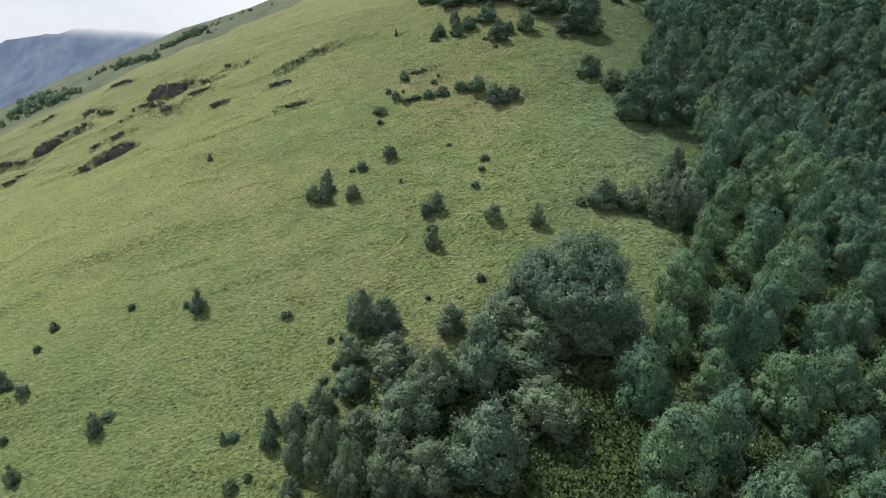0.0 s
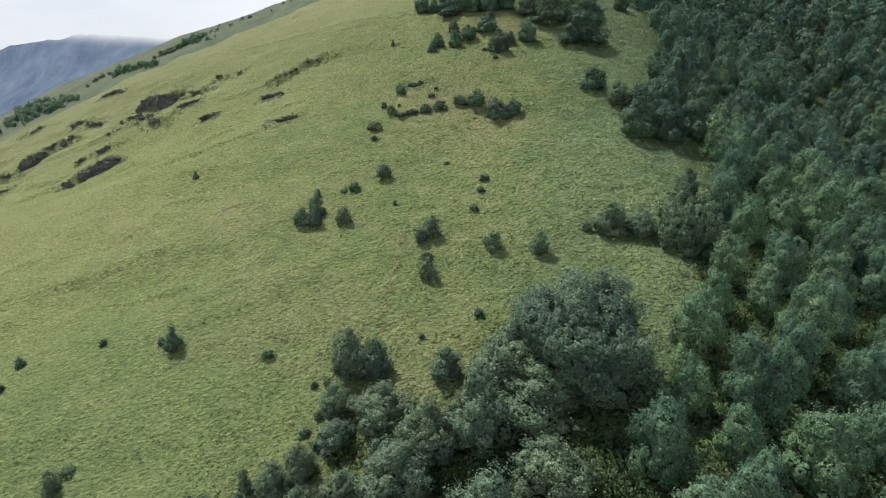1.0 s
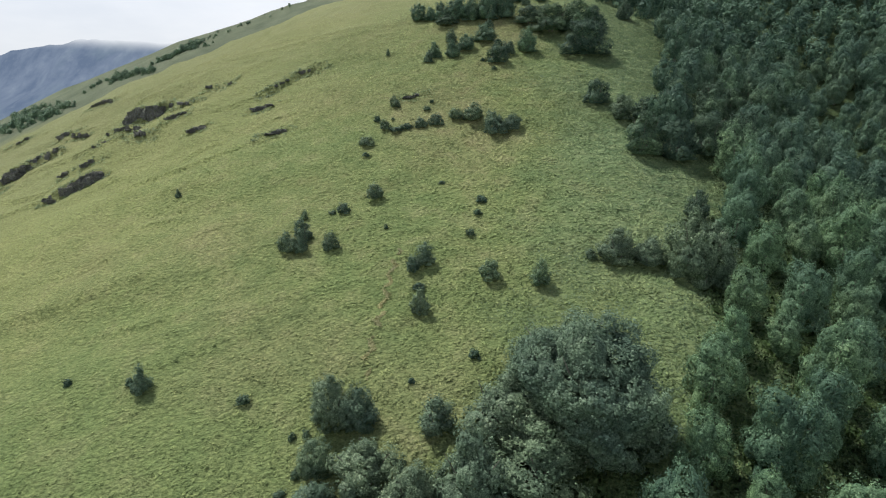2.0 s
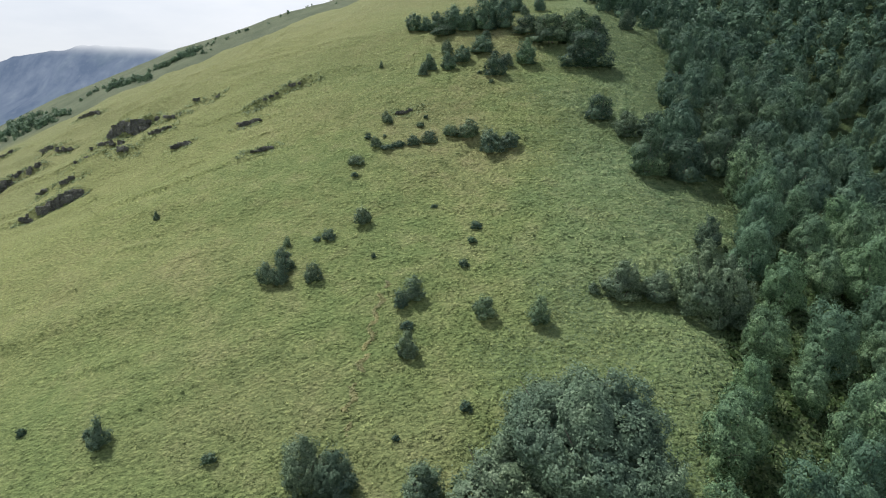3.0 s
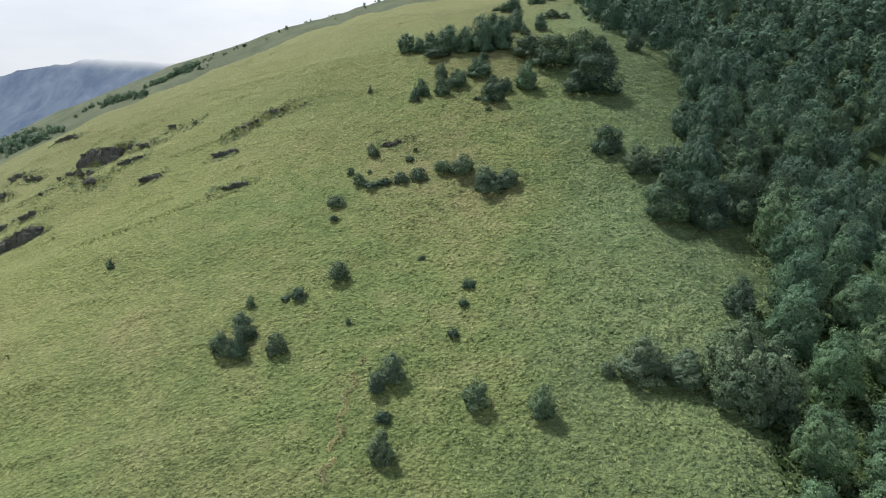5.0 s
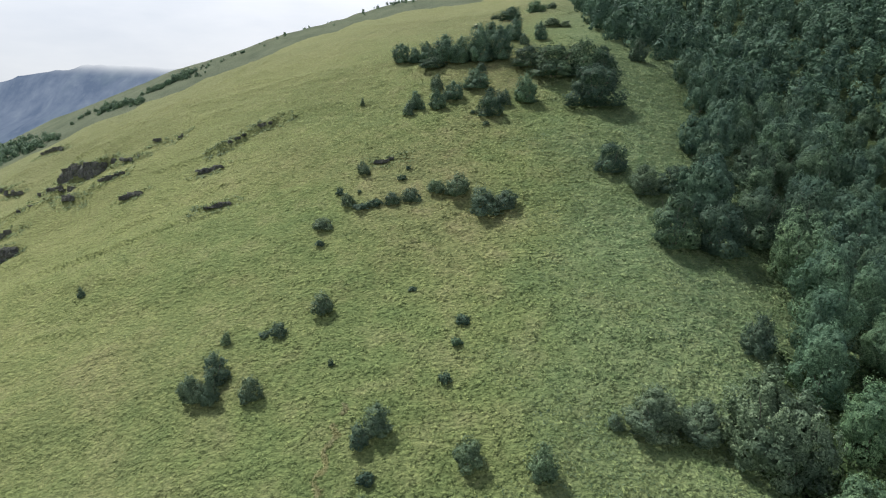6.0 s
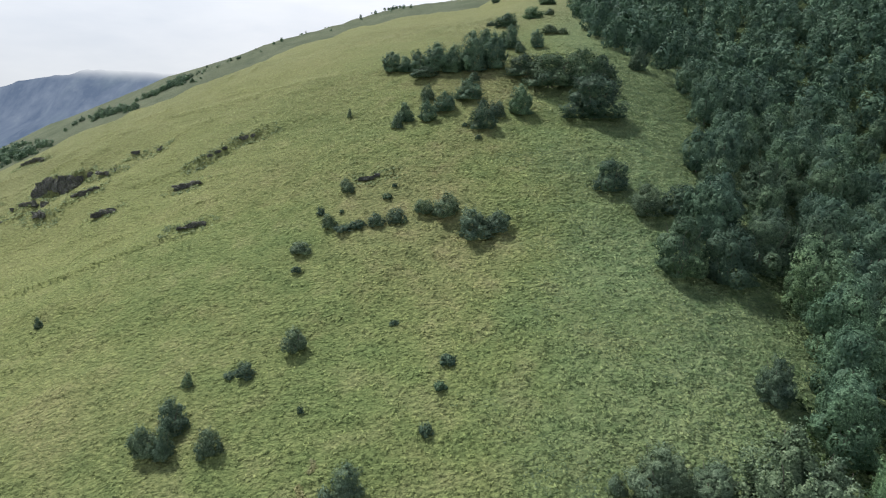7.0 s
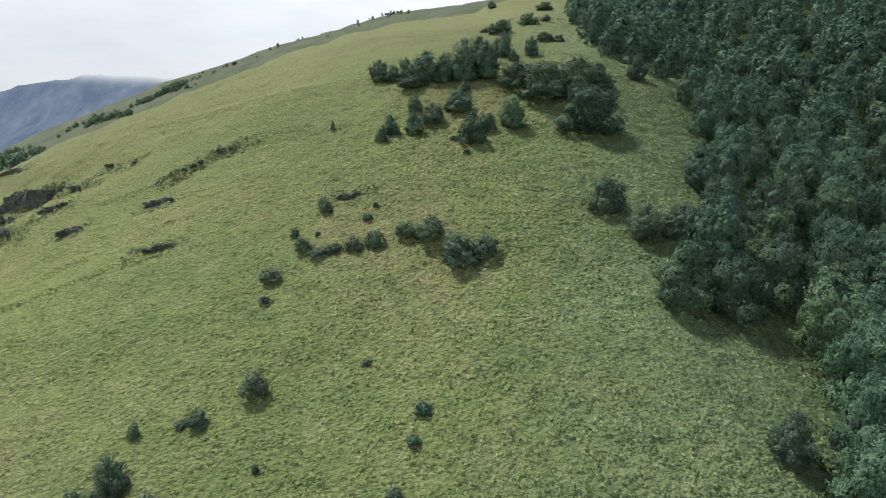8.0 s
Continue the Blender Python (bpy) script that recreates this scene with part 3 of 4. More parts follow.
ROW_SHRUBS = [
    (-6.7, 100.3, 1.8, 1.8), (-9.0, 96.1, 1.0, 1.1), (-7.6, 93.5, 1.5, 1.7), (-5.9, 92.6, 0.6, 2.2), (-4.4, 93.0, 0.8, 2.1),
    (-2.2, 92.7, 1.5, 1.9), (0.0, 92.6, 1.8, 2.1), (2.9, 93.9, 1.5, 2.3), (5.4, 93.0, 2.6, 3.3), (8.3, 89.8, 3.0, 4.0),
    (10.7, 90.6, 2.1, 2.9), (-1.4, 97.8, 0.7, 1.3), (-6.6, 96.1, 0.4, 0.6), (-0.8, 100.0, 0.5, 0.7), (-9.9, 89.4, 1.3, 2.3),
    (-9.6, 86.6, 0.6, 1.0),
]
UPPER_TREES = [
    (-1.7, 114.9, 2.2, 1.8), (-0.6, 116.6, 2.7, 2.3), (2.6, 116.4, 3.0, 2.6), (2.4, 122.7, 2.5, 2.1), (5.1, 119.2, 2.8, 3.3),
    (8.9, 122.3, 3.0, 4.2), (9.7, 127.7, 1.6, 2.1), (10.4, 112.9, 3.9, 3.9), (12.7, 116.0, 2.4, 2.4), (16.1, 116.6, 4.1, 3.6),
    (1.6, 130.8, 2.0, 4.8), (9.7, 110.1, 0.7, 1.0), (8.0, 114.0, 0.6, 0.8), (-9.6, 121.4, 1.3, 0.8),
]
TOP_TREES = [
    (-4.2, 136.0, 2.8, 3.5), (-1.7, 134.7, 2.2, 2.7), (0.5, 134.2, 2.8, 3.3), (3.8, 133.2, 3.8, 4.7), (6.6, 132.1, 3.6, 3.8),
    (9.8, 131.8, 5.0, 4.7), (13.5, 132.1, 4.7, 4.3), (12.9, 147.2, 2.6, 3.3), (17.4, 144.4, 3.5, 3.8), (18.8, 140.9, 1.8, 1.9),
    (22.4, 144.0, 2.7, 2.6), (26.9, 156.1, 1.8, 3.6), (29.3, 155.3, 1.3, 2.4), (19.0, 168.7, 3.0, 5.3), (26.4, 178.1, 2.8, 4.5),
    (31.5, 184.7, 1.7, 2.7), (26.2, 291.7, 3.0, 3.6), (39.2, 234.4, 2.7, 5.6), (10.6, 159.7, 0.7, 2.0), (15.9, 174.1, 1.1, 2.2),
]
CLUMP_TREES = [
    (18.2, 129.0, 3.5, 5.8), (21.6, 124.9, 4.9, 8.2), (26.3, 124.9, 5.7, 6.5), (30.4, 128.1, 3.6, 4.9), (26.1, 114.9, 6.1, 8.4),
    (24.2, 97.0, 3.5, 3.9),
]
LOW_SHRUBS = [
    (-24.5, 51.7, 2.6, 1.7), (-26.2, 52.9, 0.7, 0.9), (-15.0, 49.1, 0.8, 1.1), (-32.9, 54.5, 0.8, 0.8), (-41.8, 54.8, 1.2, 1.0),
    (-41.6, 51.6, 0.7, 0.9), (-41.5, 46.5, 1.9, 1.6), (-38.6, 45.0, 1.1, 1.2), (-28.6, 39.3, 2.1, 1.3), (-28.2, 40.7, 0.5, 1.3),
    (-37.4, 40.5, 0.8, 0.7), (-33.5, 36.1, 1.8, 1.1), (-16.6, 36.0, 1.1, 0.6), (-15.9, 36.2, 0.6, 1.0), (-13.7, 32.7, 0.6, 0.6),
    (-14.8, 32.1, 1.1, 1.0), (3.7, 51.1, 0.8, 1.0), (-1.4, 49.1, 0.5, 0.6), (-35.6, 85.4, 1.2, 0.9),
]
LOWER_TREES = [
    (-7.2, 46.2, 3.9, 3.2), (-5.2, 45.7, 3.1, 2.8), (-7.7, 42.4, 2.7, 2.5), (-7.3, 39.5, 2.4, 2.8), (-10.1, 45.3, 0.7, 0.6),
    (-9.0, 45.2, 0.7, 0.6), (-9.1, 42.3, 0.7, 0.8), (-10.0, 40.9, 0.6, 1.0), (-8.8, 39.5, 0.9, 0.7), (-9.4, 37.2, 2.8, 2.5),
    (-11.1, 36.2, 2.7, 2.2), (-13.1, 36.7, 1.9, 1.2), (-12.9, 35.1, 1.7, 1.3), (0.7, 44.5, 2.5, 2.7), (-4.0, 41.0, 3.3, 4.6),
    (-0.6, 38.0, 4.2, 4.0), (3.0, 38.9, 5.5, 4.9), (-2.7, 35.6, 4.0, 4.7), (-10.3, 33.2, 2.8, 2.1), (-8.2, 32.6, 4.6, 2.7),
    (-6.1, 35.2, 2.6, 3.0), (-6.3, 31.1, 4.1, 2.5), (-3.6, 31.3, 4.1, 3.7), (-10.4, 31.4, 1.3, 1.5), (-0.9, 31.1, 3.6, 3.6),
]
LARGE_TREES = [
    (7.4, 41.0, 4.3, 6.8), (10.9, 44.5, 9.6, 10.7), (13.5, 43.2, 6.3, 6.1), (5.7, 43.6, 5.1, 6.2), (7.4, 35.0, 3.9, 5.0),
    (3.0, 31.6, 5.7, 5.2), (9.4, 48.5, 4.7, 6.1),
]
EDGE_TREES = [
    (18.5, 62.8, 3.4, 3.9), (21.5, 62.4, 2.6, 3.3), (15.9, 63.1, 1.1, 1.3), (24.9, 60.9, 6.4, 5.0), (26.3, 59.5, 6.0, 4.0),
    (29.1, 69.9, 3.4, 2.5), (26.9, 92.5, 3.4, 3.3), (30.9, 93.2, 3.2, 4.4), (27.1, 83.6, 5.4, 5.2), (31.2, 82.9, 5.1, 5.1),
]

for x, y, h, w in OPEN_SHRUBS + ROW_SHRUBS + LOW_SHRUBS:
    if h < 1.05:
        K_DARKBUSH.plant(x, y, h, w * 1.08, "low dark green bush in the pasture grass", "bush", "bushes on the pasture", name="bush")
    elif h > 1.12 * w:
        K_CONE.plant(x, y, h, w * 1.08, "upright grey-green shrub standing alone in the pasture", "shrub", "shrubs on the pasture")
    else:
        K_BUSH.plant(x, y, h, w * 1.08, "spreading grey-green shrub on the pasture slope", "shrub", "shrubs on the pasture")
for x, y, h, w in UPPER_TREES + [(x, y, h * (1.22 if y < 150 else 1.0), w) for x, y, h, w in TOP_TREES]:
    if h < 1.05:
        K_DARKBUSH.plant(x, y, h, w * 1.08, "low dark green bush in the pasture grass", "bush", "bushes on the pasture", name="bush")
    elif h < 2.6:
        K_BUSH.plant(x, y, h, w * 1.08, "small dark green shrub high on the slope", "shrub", "shrubs high on the slope")
    else:
        (K_DARKTREE if 9 < x < 13 and y < 118 else K_GREEN).plant(x, y, h, w * 1.08, "small dense green tree high on the slope", "tree", "trees high on the slope")
for x, y, h, w in CLUMP_TREES:
    K_DARKTREE.plant(x, y, h, w * 1.08, "broad dark green tree at the upper end of the wood", "tree", "trees high on the slope")
for x, y, h, w in LOWER_TREES:
    if h < 1.2:
        K_DARKBUSH.plant(x, y, h, w * 1.08, "low dark green bush beside the lower trees", "bush", "bushes on the pasture", name="bush")
    elif h < 2.6:
        K_CONE.plant(x, y, h, w * 1.08, "upright grey-green shrub beside the lower trees", "shrub", "shrubs beside the lower trees")
    else:
        K_SALLOW.plant(x, y, h, w * 1.08, "grey-green sallow tree in the lower clump", "tree", "lower clump of trees")
for x, y, h, w in LARGE_TREES:
    (K_BIG if w > 9 else K_SALLOW).plant(x, y, h * (0.92 if w > 9 else 1.0), w * 1.08, "large rounded grey-green sallow tree" if w > 9 else "broad grey-green sallow tree beside the large one", "tree", "lower clump of trees")
for x, y, h, w in EDGE_TREES:
    if h < 2:
        K_BUSH.plant(x, y, h, w, "small grey-green shrub at the wood's edge", "shrub", "shrubs on the pasture")
    elif y > 80 and (x + y) % 2 < 1.2:
        K_DARKTREE.plant(x, y, h, w * 1.08, "dark rounded tree at the wood's edge", "tree", "trees at the wood's edge")
    else:
        K_SALLOW.plant(x, y, h, w * 1.08, "grey-green leafy tree at the wood's edge", "tree", "trees at the wood's edge")
K_SALLOW.plant(38.3, 133.6, 4.0, 3.3, "pale green small tree in the grassy gap", "tree", "trees at the wood's edge")

# ---- the wood ----
WOOD_EDGE = [(10, 14), (12.5, 30), (14, 35), (16, 40), (18.5, 44), (23, 49), (24, 53), (27.5, 57), (29, 62), (32, 69), (38, 76),
             (36, 81), (31, 86), (30, 92), (35, 98), (37, 107), (44, 113), (41, 117), (42, 122), (46, 133), (40, 139), (35, 143),
             (36, 174), (52, 250), (66, 300), (250, 300), (112, 120), (70, 52), (48, 14)]


def inside(x, y, poly):
    odd = False
    for (x0, y0), (x1, y1) in zip(poly, poly[1:] + poly[:1]):
        if (y0 > y) != (y1 > y) and x < x0 + (y - y0) * (x1 - x0) / (y1 - y0):
            odd = not odd
    return odd


def scatter(rng, poly, gap, taken, box, tries):
    """Places at least gap apart inside the outline."""
    cells, out = {}, []
    for q in taken:
        cells.setdefault((int(q[0] // gap), int(q[1] // gap)), []).append(q)
    for _ in range(tries):
        x, y = rng.uniform(box[0], box[1]), rng.uniform(box[2], box[3])
        if not inside(x, y, poly):
            continue
        i, j = int(x // gap), int(y // gap)
        near = (q for a in (i - 1, i, i + 1) for b in (j - 1, j, j + 1) for q in cells.get((a, b), ()))
        if all((x - q[0]) ** 2 + (y - q[1]) ** 2 > gap * gap for q in near):
            cells.setdefault((i, j), []).append((x, y))
            out.append((x, y))
    return out


rng = np.random.default_rng(5)
taken = [(r[0], r[1]) for r in EDGE_TREES + LARGE_TREES + CLUMP_TREES]
near_wood = scatter(rng, WOOD_EDGE, 4.2, taken, (8, 110, 14, 128), 40000)
near_wood.sort(key=lambda q: (q[0] - 20) * 0.55 + q[1])
single, rest = near_wood[:300], near_wood[300:]
for i, (x, y) in enumerate(single):
    h = rng.uniform(4.6, 7.6) * (0.85 if y < 60 else 1.0)
    if 74 < y < 102 and x < 30 + 0.9 * (y - 70) and i % 3:
        K_DARKTREE.plant(x, y, h * 0.9, h * rng.uniform(0.75, 1.0), "dark dense tree standing close in the wood", "tree", "trees of the wood")
        continue
    (K_WOOD_NEAR if i < 110 else K_WOOD).plant(x, y, h, h * rng.uniform(0.66, 0.84), "leafy green broadleaf tree standing close in the wood", "tree", "trees of the wood")

far_wood = rest + scatter(rng, WOOD_EDGE, 4.5, near_wood, (30, 260, 128, 300), 60000)


def joined_trees(name, places, heights, leaves, size, material, label, wide=0.78, seed=9):
    """A far wood as one object: every tree a lobed crown of leaf sprays on a short stem."""
    rng = np.random.default_rng(seed)
    forms = [crown_points(rng, 1.0, wide, "round", 18, 60, leaves, 0.0, 0.06, 0.4, (0.15, 0.27)) for _ in range(9)]
    vs, ns = [], []
    for i, ((x, y), h) in enumerate(zip(places, heights)):
        p, out, rel = forms[i % 9]
        a = rng.uniform(0, 2 * math.pi)
        rot = np.array([[math.cos(a), -math.sin(a), 0], [math.sin(a), math.cos(a), 0], [0, 0, 1]])
        foot = np.array([x, y, ground_z(x, y) - 0.1])
        v, nv = leaf_sprays(rng, p @ rot.T * np.array([1, 1, rng.uniform(0.85, 1.15)]) * h + foot, out @ rot.T, size * h / 6.0 * rel)
        vs += [v, np.array([[-0.025, 0, -0.05], [0.025, 0, -0.05], [0, 0, 0.6], [0, -0.025, -0.05], [0, 0.025, -0.05], [0, 0, 0.6]]) * h + foot]
        ns += [nv, np.array([[0, -1.0, 0]] * 3 + [[1.0, 0, 0]] * 3)]
    ob = new(name, loose_mesh(name, np.concatenate(vs), np.concatenate(ns), material))
    return tagged(ob, label, "trees", kind="stuff")


joined_trees("far_wood", far_wood, rng.uniform(4.2, 8.2, len(far_wood)), 1000, 0.36, M_BIRCH, "dense broadleaf wood climbing the far slope")

# trees on the next spur
# x, y, how many, spread, height
SPUR_CLUMPS = [(-251, 427, 10, 5, 2.6), (-229, 420, 22, 4, 3.2), (-209, 406, 24, 4, 3.0), (-197, 400, 16, 4, 2.6), (-202, 437, 22, 4, 3.0),
               (-196, 447, 26, 4, 3.4), (-189, 451, 26, 4, 3.4), (-182, 448, 14, 4, 2.6), (-171, 432, 8, 5, 2.2), (-308, 421, 34, 9, 4.4),
               (-278, 395, 34, 8, 4.2), (-255, 376, 26, 7, 4.0), (-240, 375, 8, 6, 2.2), (-173, 460, 5, 6, 2.0), (-160, 463, 3, 6, 1.8),
               (-147, 465, 4, 6, 1.9), (-134, 468, 3, 6, 1.9), (-122, 478, 4, 7, 1.8), (-107, 488, 3, 7, 1.8), (-92, 497, 3, 7, 1.6),
               (-60, 508, 8, 8, 1.9), (-35, 515, 16, 7, 2.2)]
spur_places, spur_sizes = [], []
for x, y, many, wide, tall in SPUR_CLUMPS:
    for _ in range(many):
        spur_places.append((x + rng.normal(0, wide), y + rng.normal(0, wide)))
        spur_sizes.append(tall * rng.uniform(0.55, 1.3))
joined_trees("far_spur_trees", spur_places, spur_sizes, 300, 0.8, M_BIRCH, "scattered dark trees on the next spur", 1.1)

# ---- rock ledges ----
def rock_mesh(rng):
    """A broken block: a box cut along joints, with split bedding and chipped corners."""
    bm = bmesh.new()
    bmesh.ops.create_cube(bm, size=2.0)
    for _ in range(7):
        way = Vector(unit(rng.normal(0, 1, 3)))
        bmesh.ops.bisect_plane(bm, geom=bm.verts[:] + bm.edges[:] + bm.faces[:], plane_co=way * rng.uniform(0.72, 1.05), plane_no=way, clear_outer=True)
        bmesh.ops.holes_fill(bm, edges=[e for e in bm.edges if e.is_boundary])
    bmesh.ops.triangulate(bm, faces=bm.faces[:])
    bmesh.ops.subdivide_edges(bm, edges=[e for e in bm.edges if e.calc_length() > 0.5], cuts=1)
    bmesh.ops.triangulate(bm, faces=bm.faces[:])
    off = Vector(rng.uniform(-50, 50, 3))
    for v in bm.verts:
        v.co += Vector((noise.noise(v.co * 1.7 + off), noise.noise(v.co * 1.7 - off), 0.5 * noise.noise(v.co * 2.3 + off * 2))) * 0.16
    me = bpy.data.meshes.new("rock")
    bm.to_mesh(me)
    bm.free()
    me.materials.append(M_ROCK)
    return me


rng = np.random.default_rng(12)
ROCKS = [rock_mesh(rng) for _ in range(9)]
for x0, y0, x1, y1, h in LEDGES:
    ledge = new("rock_outcrop")
    cx, cy = (x0 + x1) / 2, (y0 + y1) / 2
    ledge.location = (cx, cy, ground_z(cx, cy))
    tagged(ledge, "dark grey-brown bedded rock ledge in the grass", "rock", "rock ledges")
    ln = math.hypot(x1 - x0, y1 - y0)
    ux, uy = (x1 - x0) / ln, (y1 - y0) / ln
    big = h > 1.35
    n = int(min(70, 14 + 5.0 * ln)) if big else int(min(44, 10 + 2.6 * ln))
    turn = math.degrees(math.atan2(uy, ux))
    for i in range(n):
        t = (i + rng.uniform(0.0, 1.0)) / n
        if float(value_noise(np.array(t * ln / 1.7), np.array(7.7 * h), 47)) < (-0.55 if big else -0.1):
            continue
        if not big and rng.uniform(0, 1) < 0.5:
            continue
        d = rng.uniform(-0.15, 0.35) + float(ledge_bend(np.array(t * ln), h))
        x, y = x0 + ux * ln * t - uy * d, y0 + uy * ln * t + ux * d
        above, below = ground_z(x - uy * 1.1, y + ux * 1.1), ground_z(x + uy * 0.9, y - ux * 0.9)
        drop = max(above - below, 0.25)
        tall = 0.5 * drop * (rng.uniform(0.35, 0.75) if big else rng.uniform(0.25, 0.5))
        s = rng.uniform(0.24, 0.72) * (0.7 + 0.2 * h if big else 0.6)
        rock = new("rock", ROCKS[int(rng.integers(9))])
        rock.parent = ledge
        z = (rng.uniform(below + 0.4 * tall, above - 1.2 * tall) if big else above - tall * rng.uniform(1.4, 2.2)) - ledge.location.z
        rock.matrix_basis = Matrix.Translation((x - cx, y - cy, z)) @ pose(0, 0, 0, rng.uniform(-16, 2), rng.uniform(-10, 6), turn + rng.uniform(-16, 16)) @ Matrix.Diagonal((s * (rng.uniform(0.55, 1.2) if big else rng.uniform(1.1, 2.4)), s * rng.uniform(0.6, 1.0), tall * 1.1, 1))


# ---- grass and herbs ----
def tufts(name, xy, rise, size, blades, spread_m, material, label, seed, up=0.9, wild=0.42):
    """Loose tufts of leaves that bend over and lie to the light."""
    rng = np.random.default_rng(seed)
    n = len(xy)
    base = np.repeat(np.column_stack([xy, height(xy[:, 0], xy[:, 1])]), blades, 0)
    m = len(base)
    off = rng.normal(0, spread_m, (m, 3))
    base[:, :2] += off[:, :2]
    base[:, 2] += rise * np.repeat(rng.uniform(0.2, 1.0, n), blades) * rng.uniform(0.3, 1.0, m)
    v, nv = leaf_sprays(rng, base, unit(unit(off * np.array([1, 1, 0]) + 1e-6) * 0.6 + np.array([0, -0.25, 1.0])), size, up - 0.9, wild)
    return tagged(new(name, loose_mesh(name, v, nv, material)), label, "grass", kind="stuff")


def tussocks(name, xy, long, wide, blades, material, label, seed):
    """Tussocks: narrow blades that rise from one foot, arch over to all sides and lean down the slope. long: metres, one for each tussock."""
    rng = np.random.default_rng(seed)
    x, y = xy[:, 0], xy[:, 1]
    z = height(x, y)
    slope = np.column_stack([hill(x - 0.5, y) - hill(x + 0.5, y), hill(x, y - 0.5) - hill(x, y + 0.5), np.ones(len(x))])
    foot = np.repeat(np.column_stack([x, y, z]), blades, 0)
    down = np.repeat(unit(slope), blades, 0)
    ln = np.repeat(long * rng.uniform(0.6, 1.4, len(x)), blades)[:, None]
    m = len(foot)
    a = rng.uniform(0, 2 * math.pi, m)
    side = np.column_stack([np.cos(a), np.sin(a), np.zeros(m)])
    side = unit(side - down * np.sum(side * down, 1)[:, None])
    way = unit(side + down * rng.uniform(0.02, 0.26, m)[:, None])
    cross = unit(np.cross(way, down + rng.normal(0, 0.25, (m, 3))))
    foot = foot + side * 0.18 * ln * rng.uniform(0, 1, m)[:, None]
    foot = foot + down * (0.12 * ln[:, 0] * rng.uniform(0.1, 1.0, m))[:, None]
    half = wide * ln * rng.uniform(0.6, 1.3, m)[:, None]
    v = np.stack([foot + cross * half, foot - cross * half, foot + way * ln * rng.uniform(0.6, 1.2, m)[:, None]], 1)
    face = np.cross(v[:, 1] - v[:, 0], v[:, 2] - v[:, 0])
    turn = np.sum(face * down, 1) < 0
    v[turn] = v[turn][:, ::-1]
    nv = unit(down + 0.75 * side + rng.normal(0, 0.2, (m, 3)))
    return tagged(new(name, loose_mesh(name, v.reshape(-1, 3), np.repeat(nv, 3, 0), material)), label, "grass", kind="stuff")


rng = np.random.default_rng(21)
n = 260000
gxy = np.column_stack([rng.uniform(-72, 44, n), 6 + 134 * rng.uniform(0, 1, n) ** 1.1])
patchy = 0.72 + 0.30 * value_noise(gxy[:, 0] / 1.6, gxy[:, 1] / 1.0, 31) + 0.25 * value_noise(gxy[:, 0] / 9, gxy[:, 1] / 6, 32)
gxy = gxy[(patchy > rng.uniform(0, 1, n)) & ((gxy[:, 1] - 6) / 20 > rng.uniform(0, 1, n))]
n = 60000
fxy = np.column_stack([rng.uniform(-112, 40, n), 100 + 110 * rng.uniform(0, 1, n) ** 1.2])
fxy = fxy[((fxy[:, 1] > 134) | (fxy[:, 0] < -66)) & (0.6 + 0.5 * value_noise(fxy[:, 0] / 2.2, fxy[:, 1] / 1.6, 39) > rng.uniform(0, 1, n))]
gxy = np.concatenate([gxy, fxy])
gxy = gxy[rng.uniform(0, 1, len(gxy)) < 1.0 - 0.55 * np.clip((-gxy[:, 0] - 15) / 25, 0, 1)]
# shorter where cattle graze the valley side, rank towards the wood
rank = 0.14 + 0.08 * np.clip((gxy[:, 0] + 25) / 45, 0, 1) + 0.05 * np.clip(gxy[:, 1] / 100 - 0.6, 0, 1)
tussocks("grass", gxy, rank, 0.30, 5, M_GRASS, "tussocky pasture grass, green and straw-yellow", 22)
# longer grass that hangs over the ledges and fills their foot
lxy = []
for x0, y0, x1, y1, h in LEDGES:
    ln = math.hypot(x1 - x0, y1 - y0)
    ux, uy = (x1 - x0) / ln, (y1 - y0) / ln
    for _ in range(int(36 * ln)):
        a = rng.uniform(-1.5, ln + 1.5)
        d = float(ledge_bend(np.array(a), h)) + rng.choice([0.75, -0.75]) + rng.normal(0, 0.42)
        lxy.append((x0 + ux * a - uy * d, y0 + uy * a + ux * d))
lxy = np.array(lxy)
lxy = lxy[value_noise(lxy[:, 0] / 0.8, lxy[:, 1] / 0.8, 51) > -0.35]
tufts("ledge_grass", lxy, 0.28, 0.26, 4, 0.16, M_HERB, "longer green grass hanging over the rock ledges", 26, 1.0, 0.45)
n = 90000
hxy = np.column_stack([rng.uniform(4, 44, n), rng.uniform(24, 135, n)])
edge = hxy[:, 0] - 0.12 * hxy[:, 1] + 9 * value_noise(hxy[:, 0] / 7, hxy[:, 1] / 7, 33)
hxy = hxy[edge > 2 + 16 * rng.uniform(0, 1, n)]
n = 12000
nook = np.column_stack([rng.uniform(27, 46, n), rng.uniform(100, 146, n)])
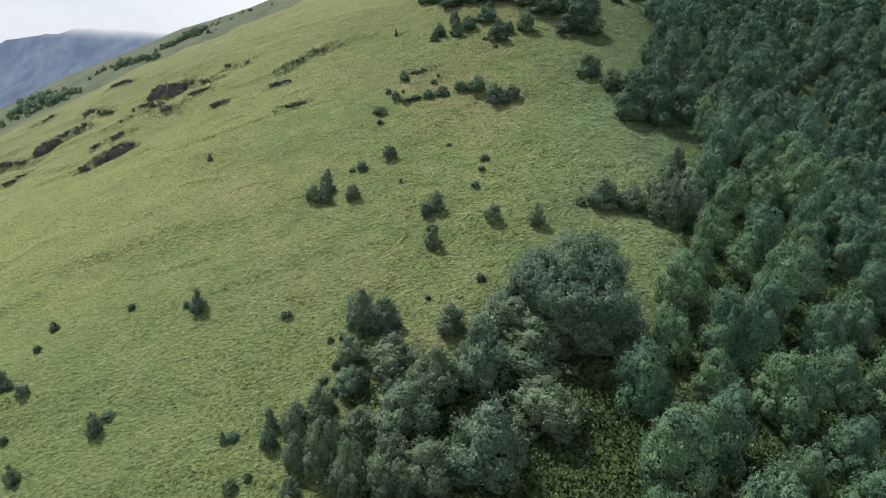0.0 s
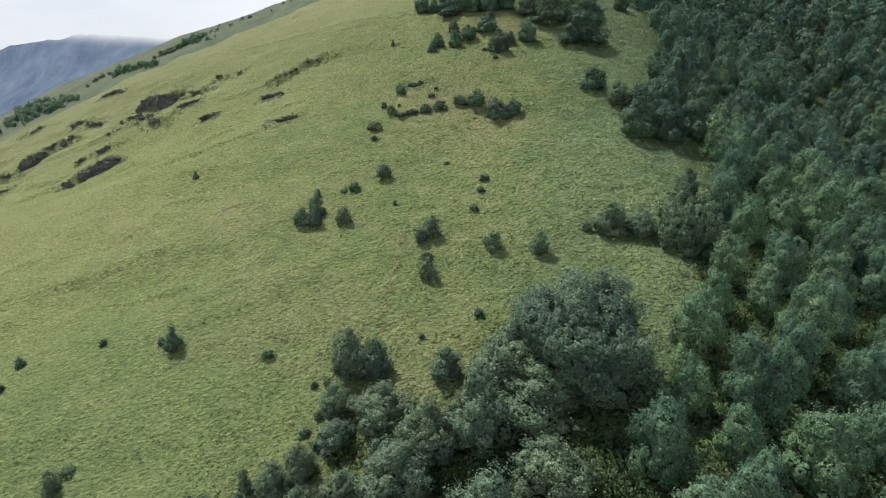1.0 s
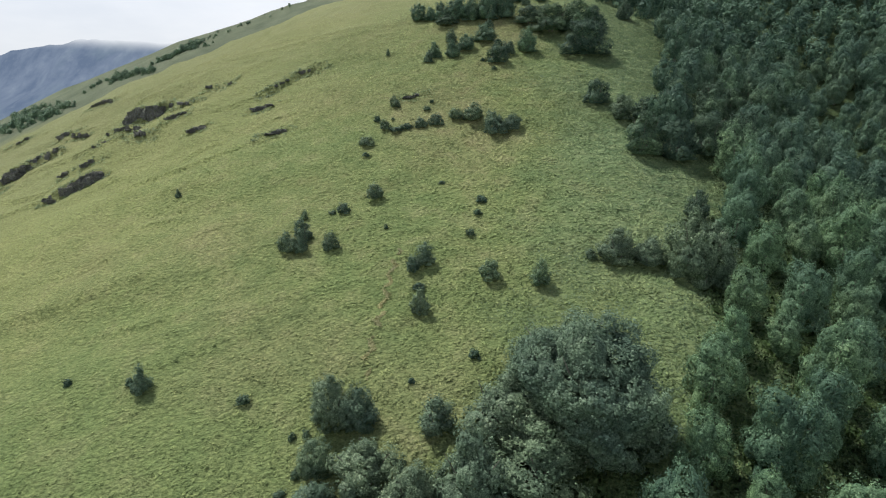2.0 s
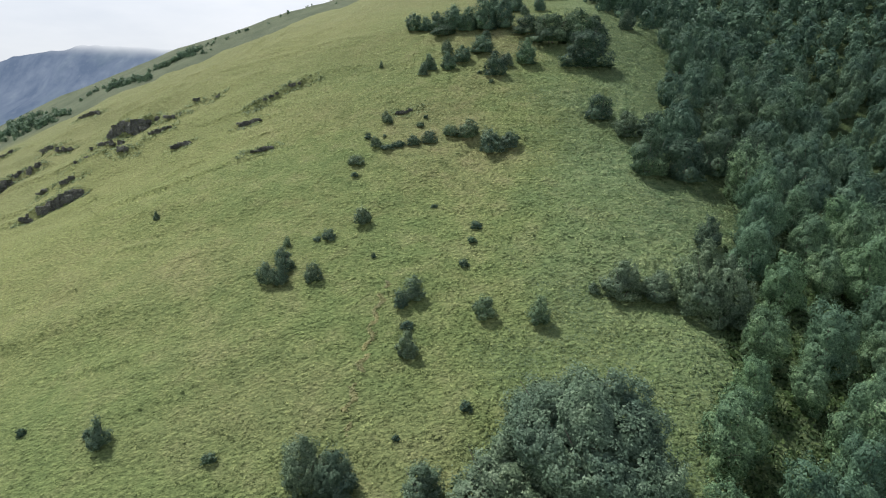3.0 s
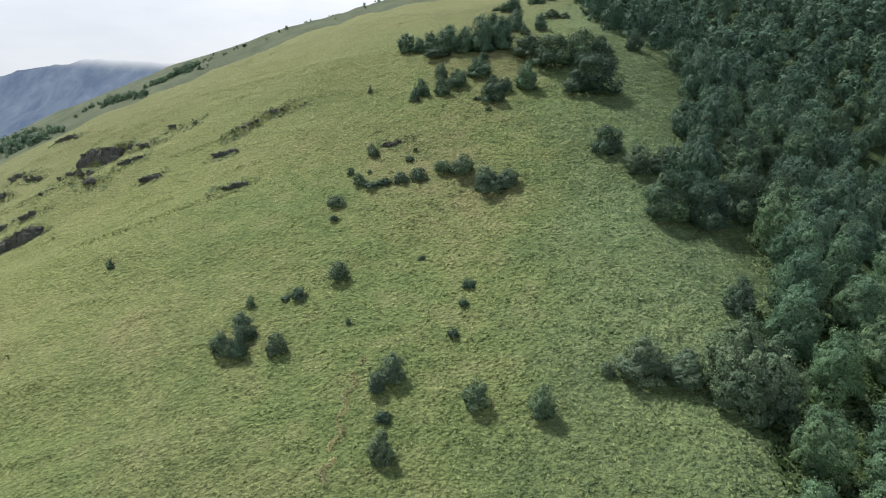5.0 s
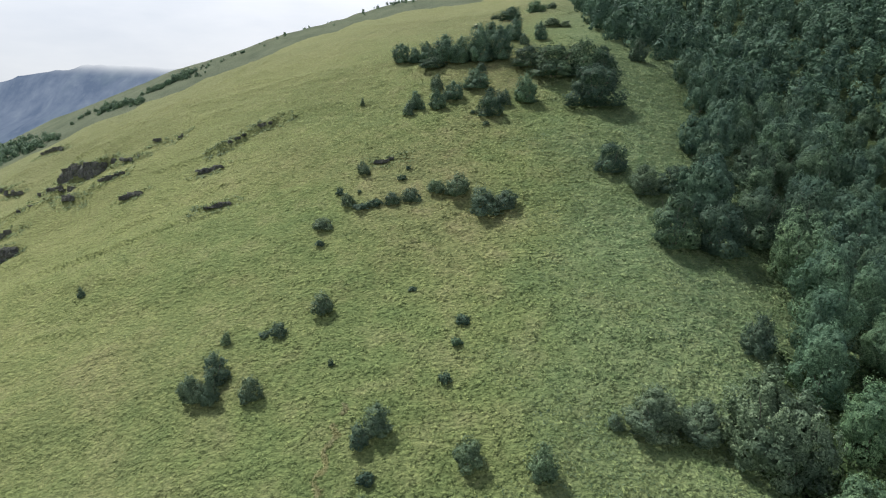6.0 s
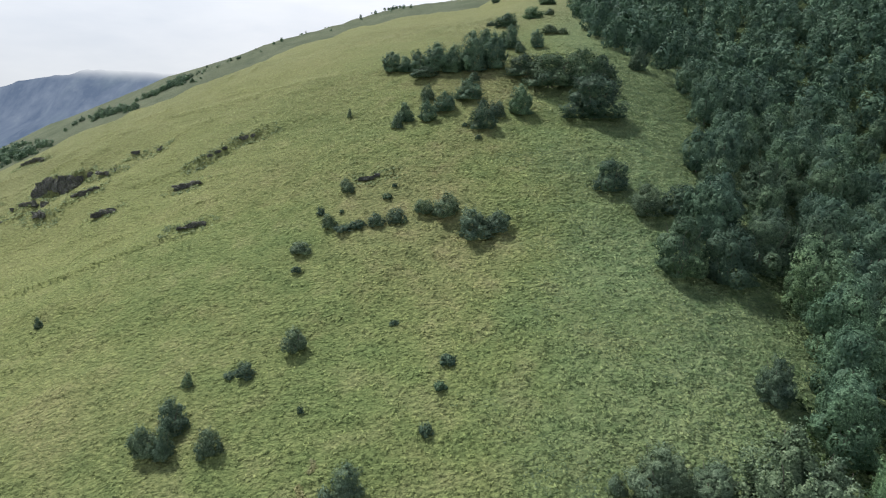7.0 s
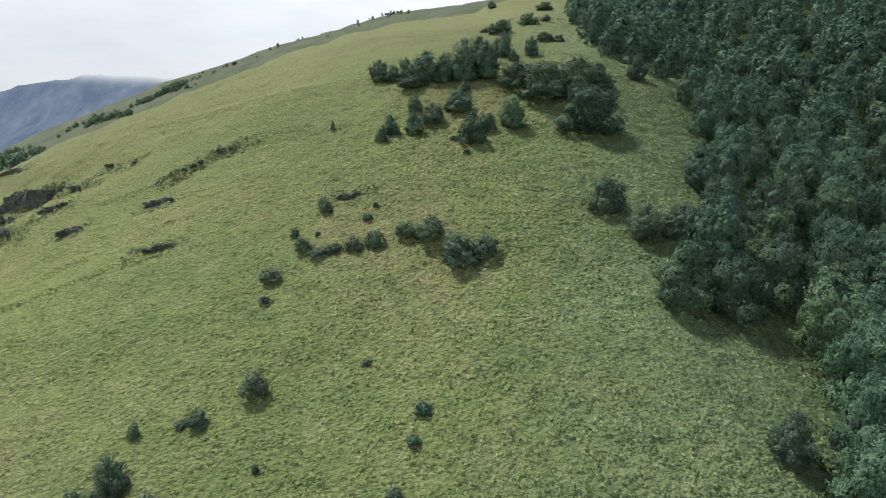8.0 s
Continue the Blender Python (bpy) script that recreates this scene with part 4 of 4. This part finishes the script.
nook = nook[(nook[:, 0] > 30 + 2.5 * value_noise(nook[:, 0] / 4, nook[:, 1] / 4, 48)) & (0.6 + 0.6 * value_noise(nook[:, 0] / 2.5, nook[:, 1] / 2.5, 49) > rng.uniform(0, 1, n))]
hxy = np.concatenate([hxy, nook])
tufts("tall_herbs", hxy, 0.05, 0.14, 4, 0.16, M_HERB, "coarse fresh green herbs along the wood's edge", 23, 2.0, 0.42)
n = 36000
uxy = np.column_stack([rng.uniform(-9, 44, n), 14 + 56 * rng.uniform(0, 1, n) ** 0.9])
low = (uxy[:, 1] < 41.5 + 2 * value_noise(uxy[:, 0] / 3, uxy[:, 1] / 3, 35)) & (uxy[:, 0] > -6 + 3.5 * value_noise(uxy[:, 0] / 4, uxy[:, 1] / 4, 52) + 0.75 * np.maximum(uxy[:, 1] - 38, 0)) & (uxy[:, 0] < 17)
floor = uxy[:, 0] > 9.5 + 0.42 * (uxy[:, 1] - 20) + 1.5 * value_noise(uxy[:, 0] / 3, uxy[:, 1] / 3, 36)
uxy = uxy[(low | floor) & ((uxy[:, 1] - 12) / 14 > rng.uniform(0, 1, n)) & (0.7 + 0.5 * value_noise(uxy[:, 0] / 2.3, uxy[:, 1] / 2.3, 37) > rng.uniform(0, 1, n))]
tufts("undergrowth", uxy, 0.6, 0.27, 6, 0.26, M_HERB_SHADED, "tall green herbs under the trees, coloured darker for tree shade", 24, 0.45, 0.5)
way = [(-3.6, 66.0), (-4.2, 62.0), (-4.5, 58.5), (-4.7, 55.5), (-5.3, 52.0), (-5.2, 49.5)]
pxy = []
for (xa, ya), (xb, yb) in zip(way, way[1:]):
    for _ in range(260):
        t = rng.uniform(0, 1)
        pxy.append((xa + (xb - xa) * t + rng.normal(0, 0.10) + 0.25 * math.sin(3 * (ya + (yb - ya) * t)), ya + (yb - ya) * t))
pxy = np.array(pxy)
pxy = pxy[value_noise(pxy[:, 0] / 0.9, pxy[:, 1] / 0.9, 38) > -0.25]
tufts("dry_trodden_grass", pxy, 0.12, 0.15, 3, 0.08, M_STRAW, "narrow trodden line of pale dry grass", 25)
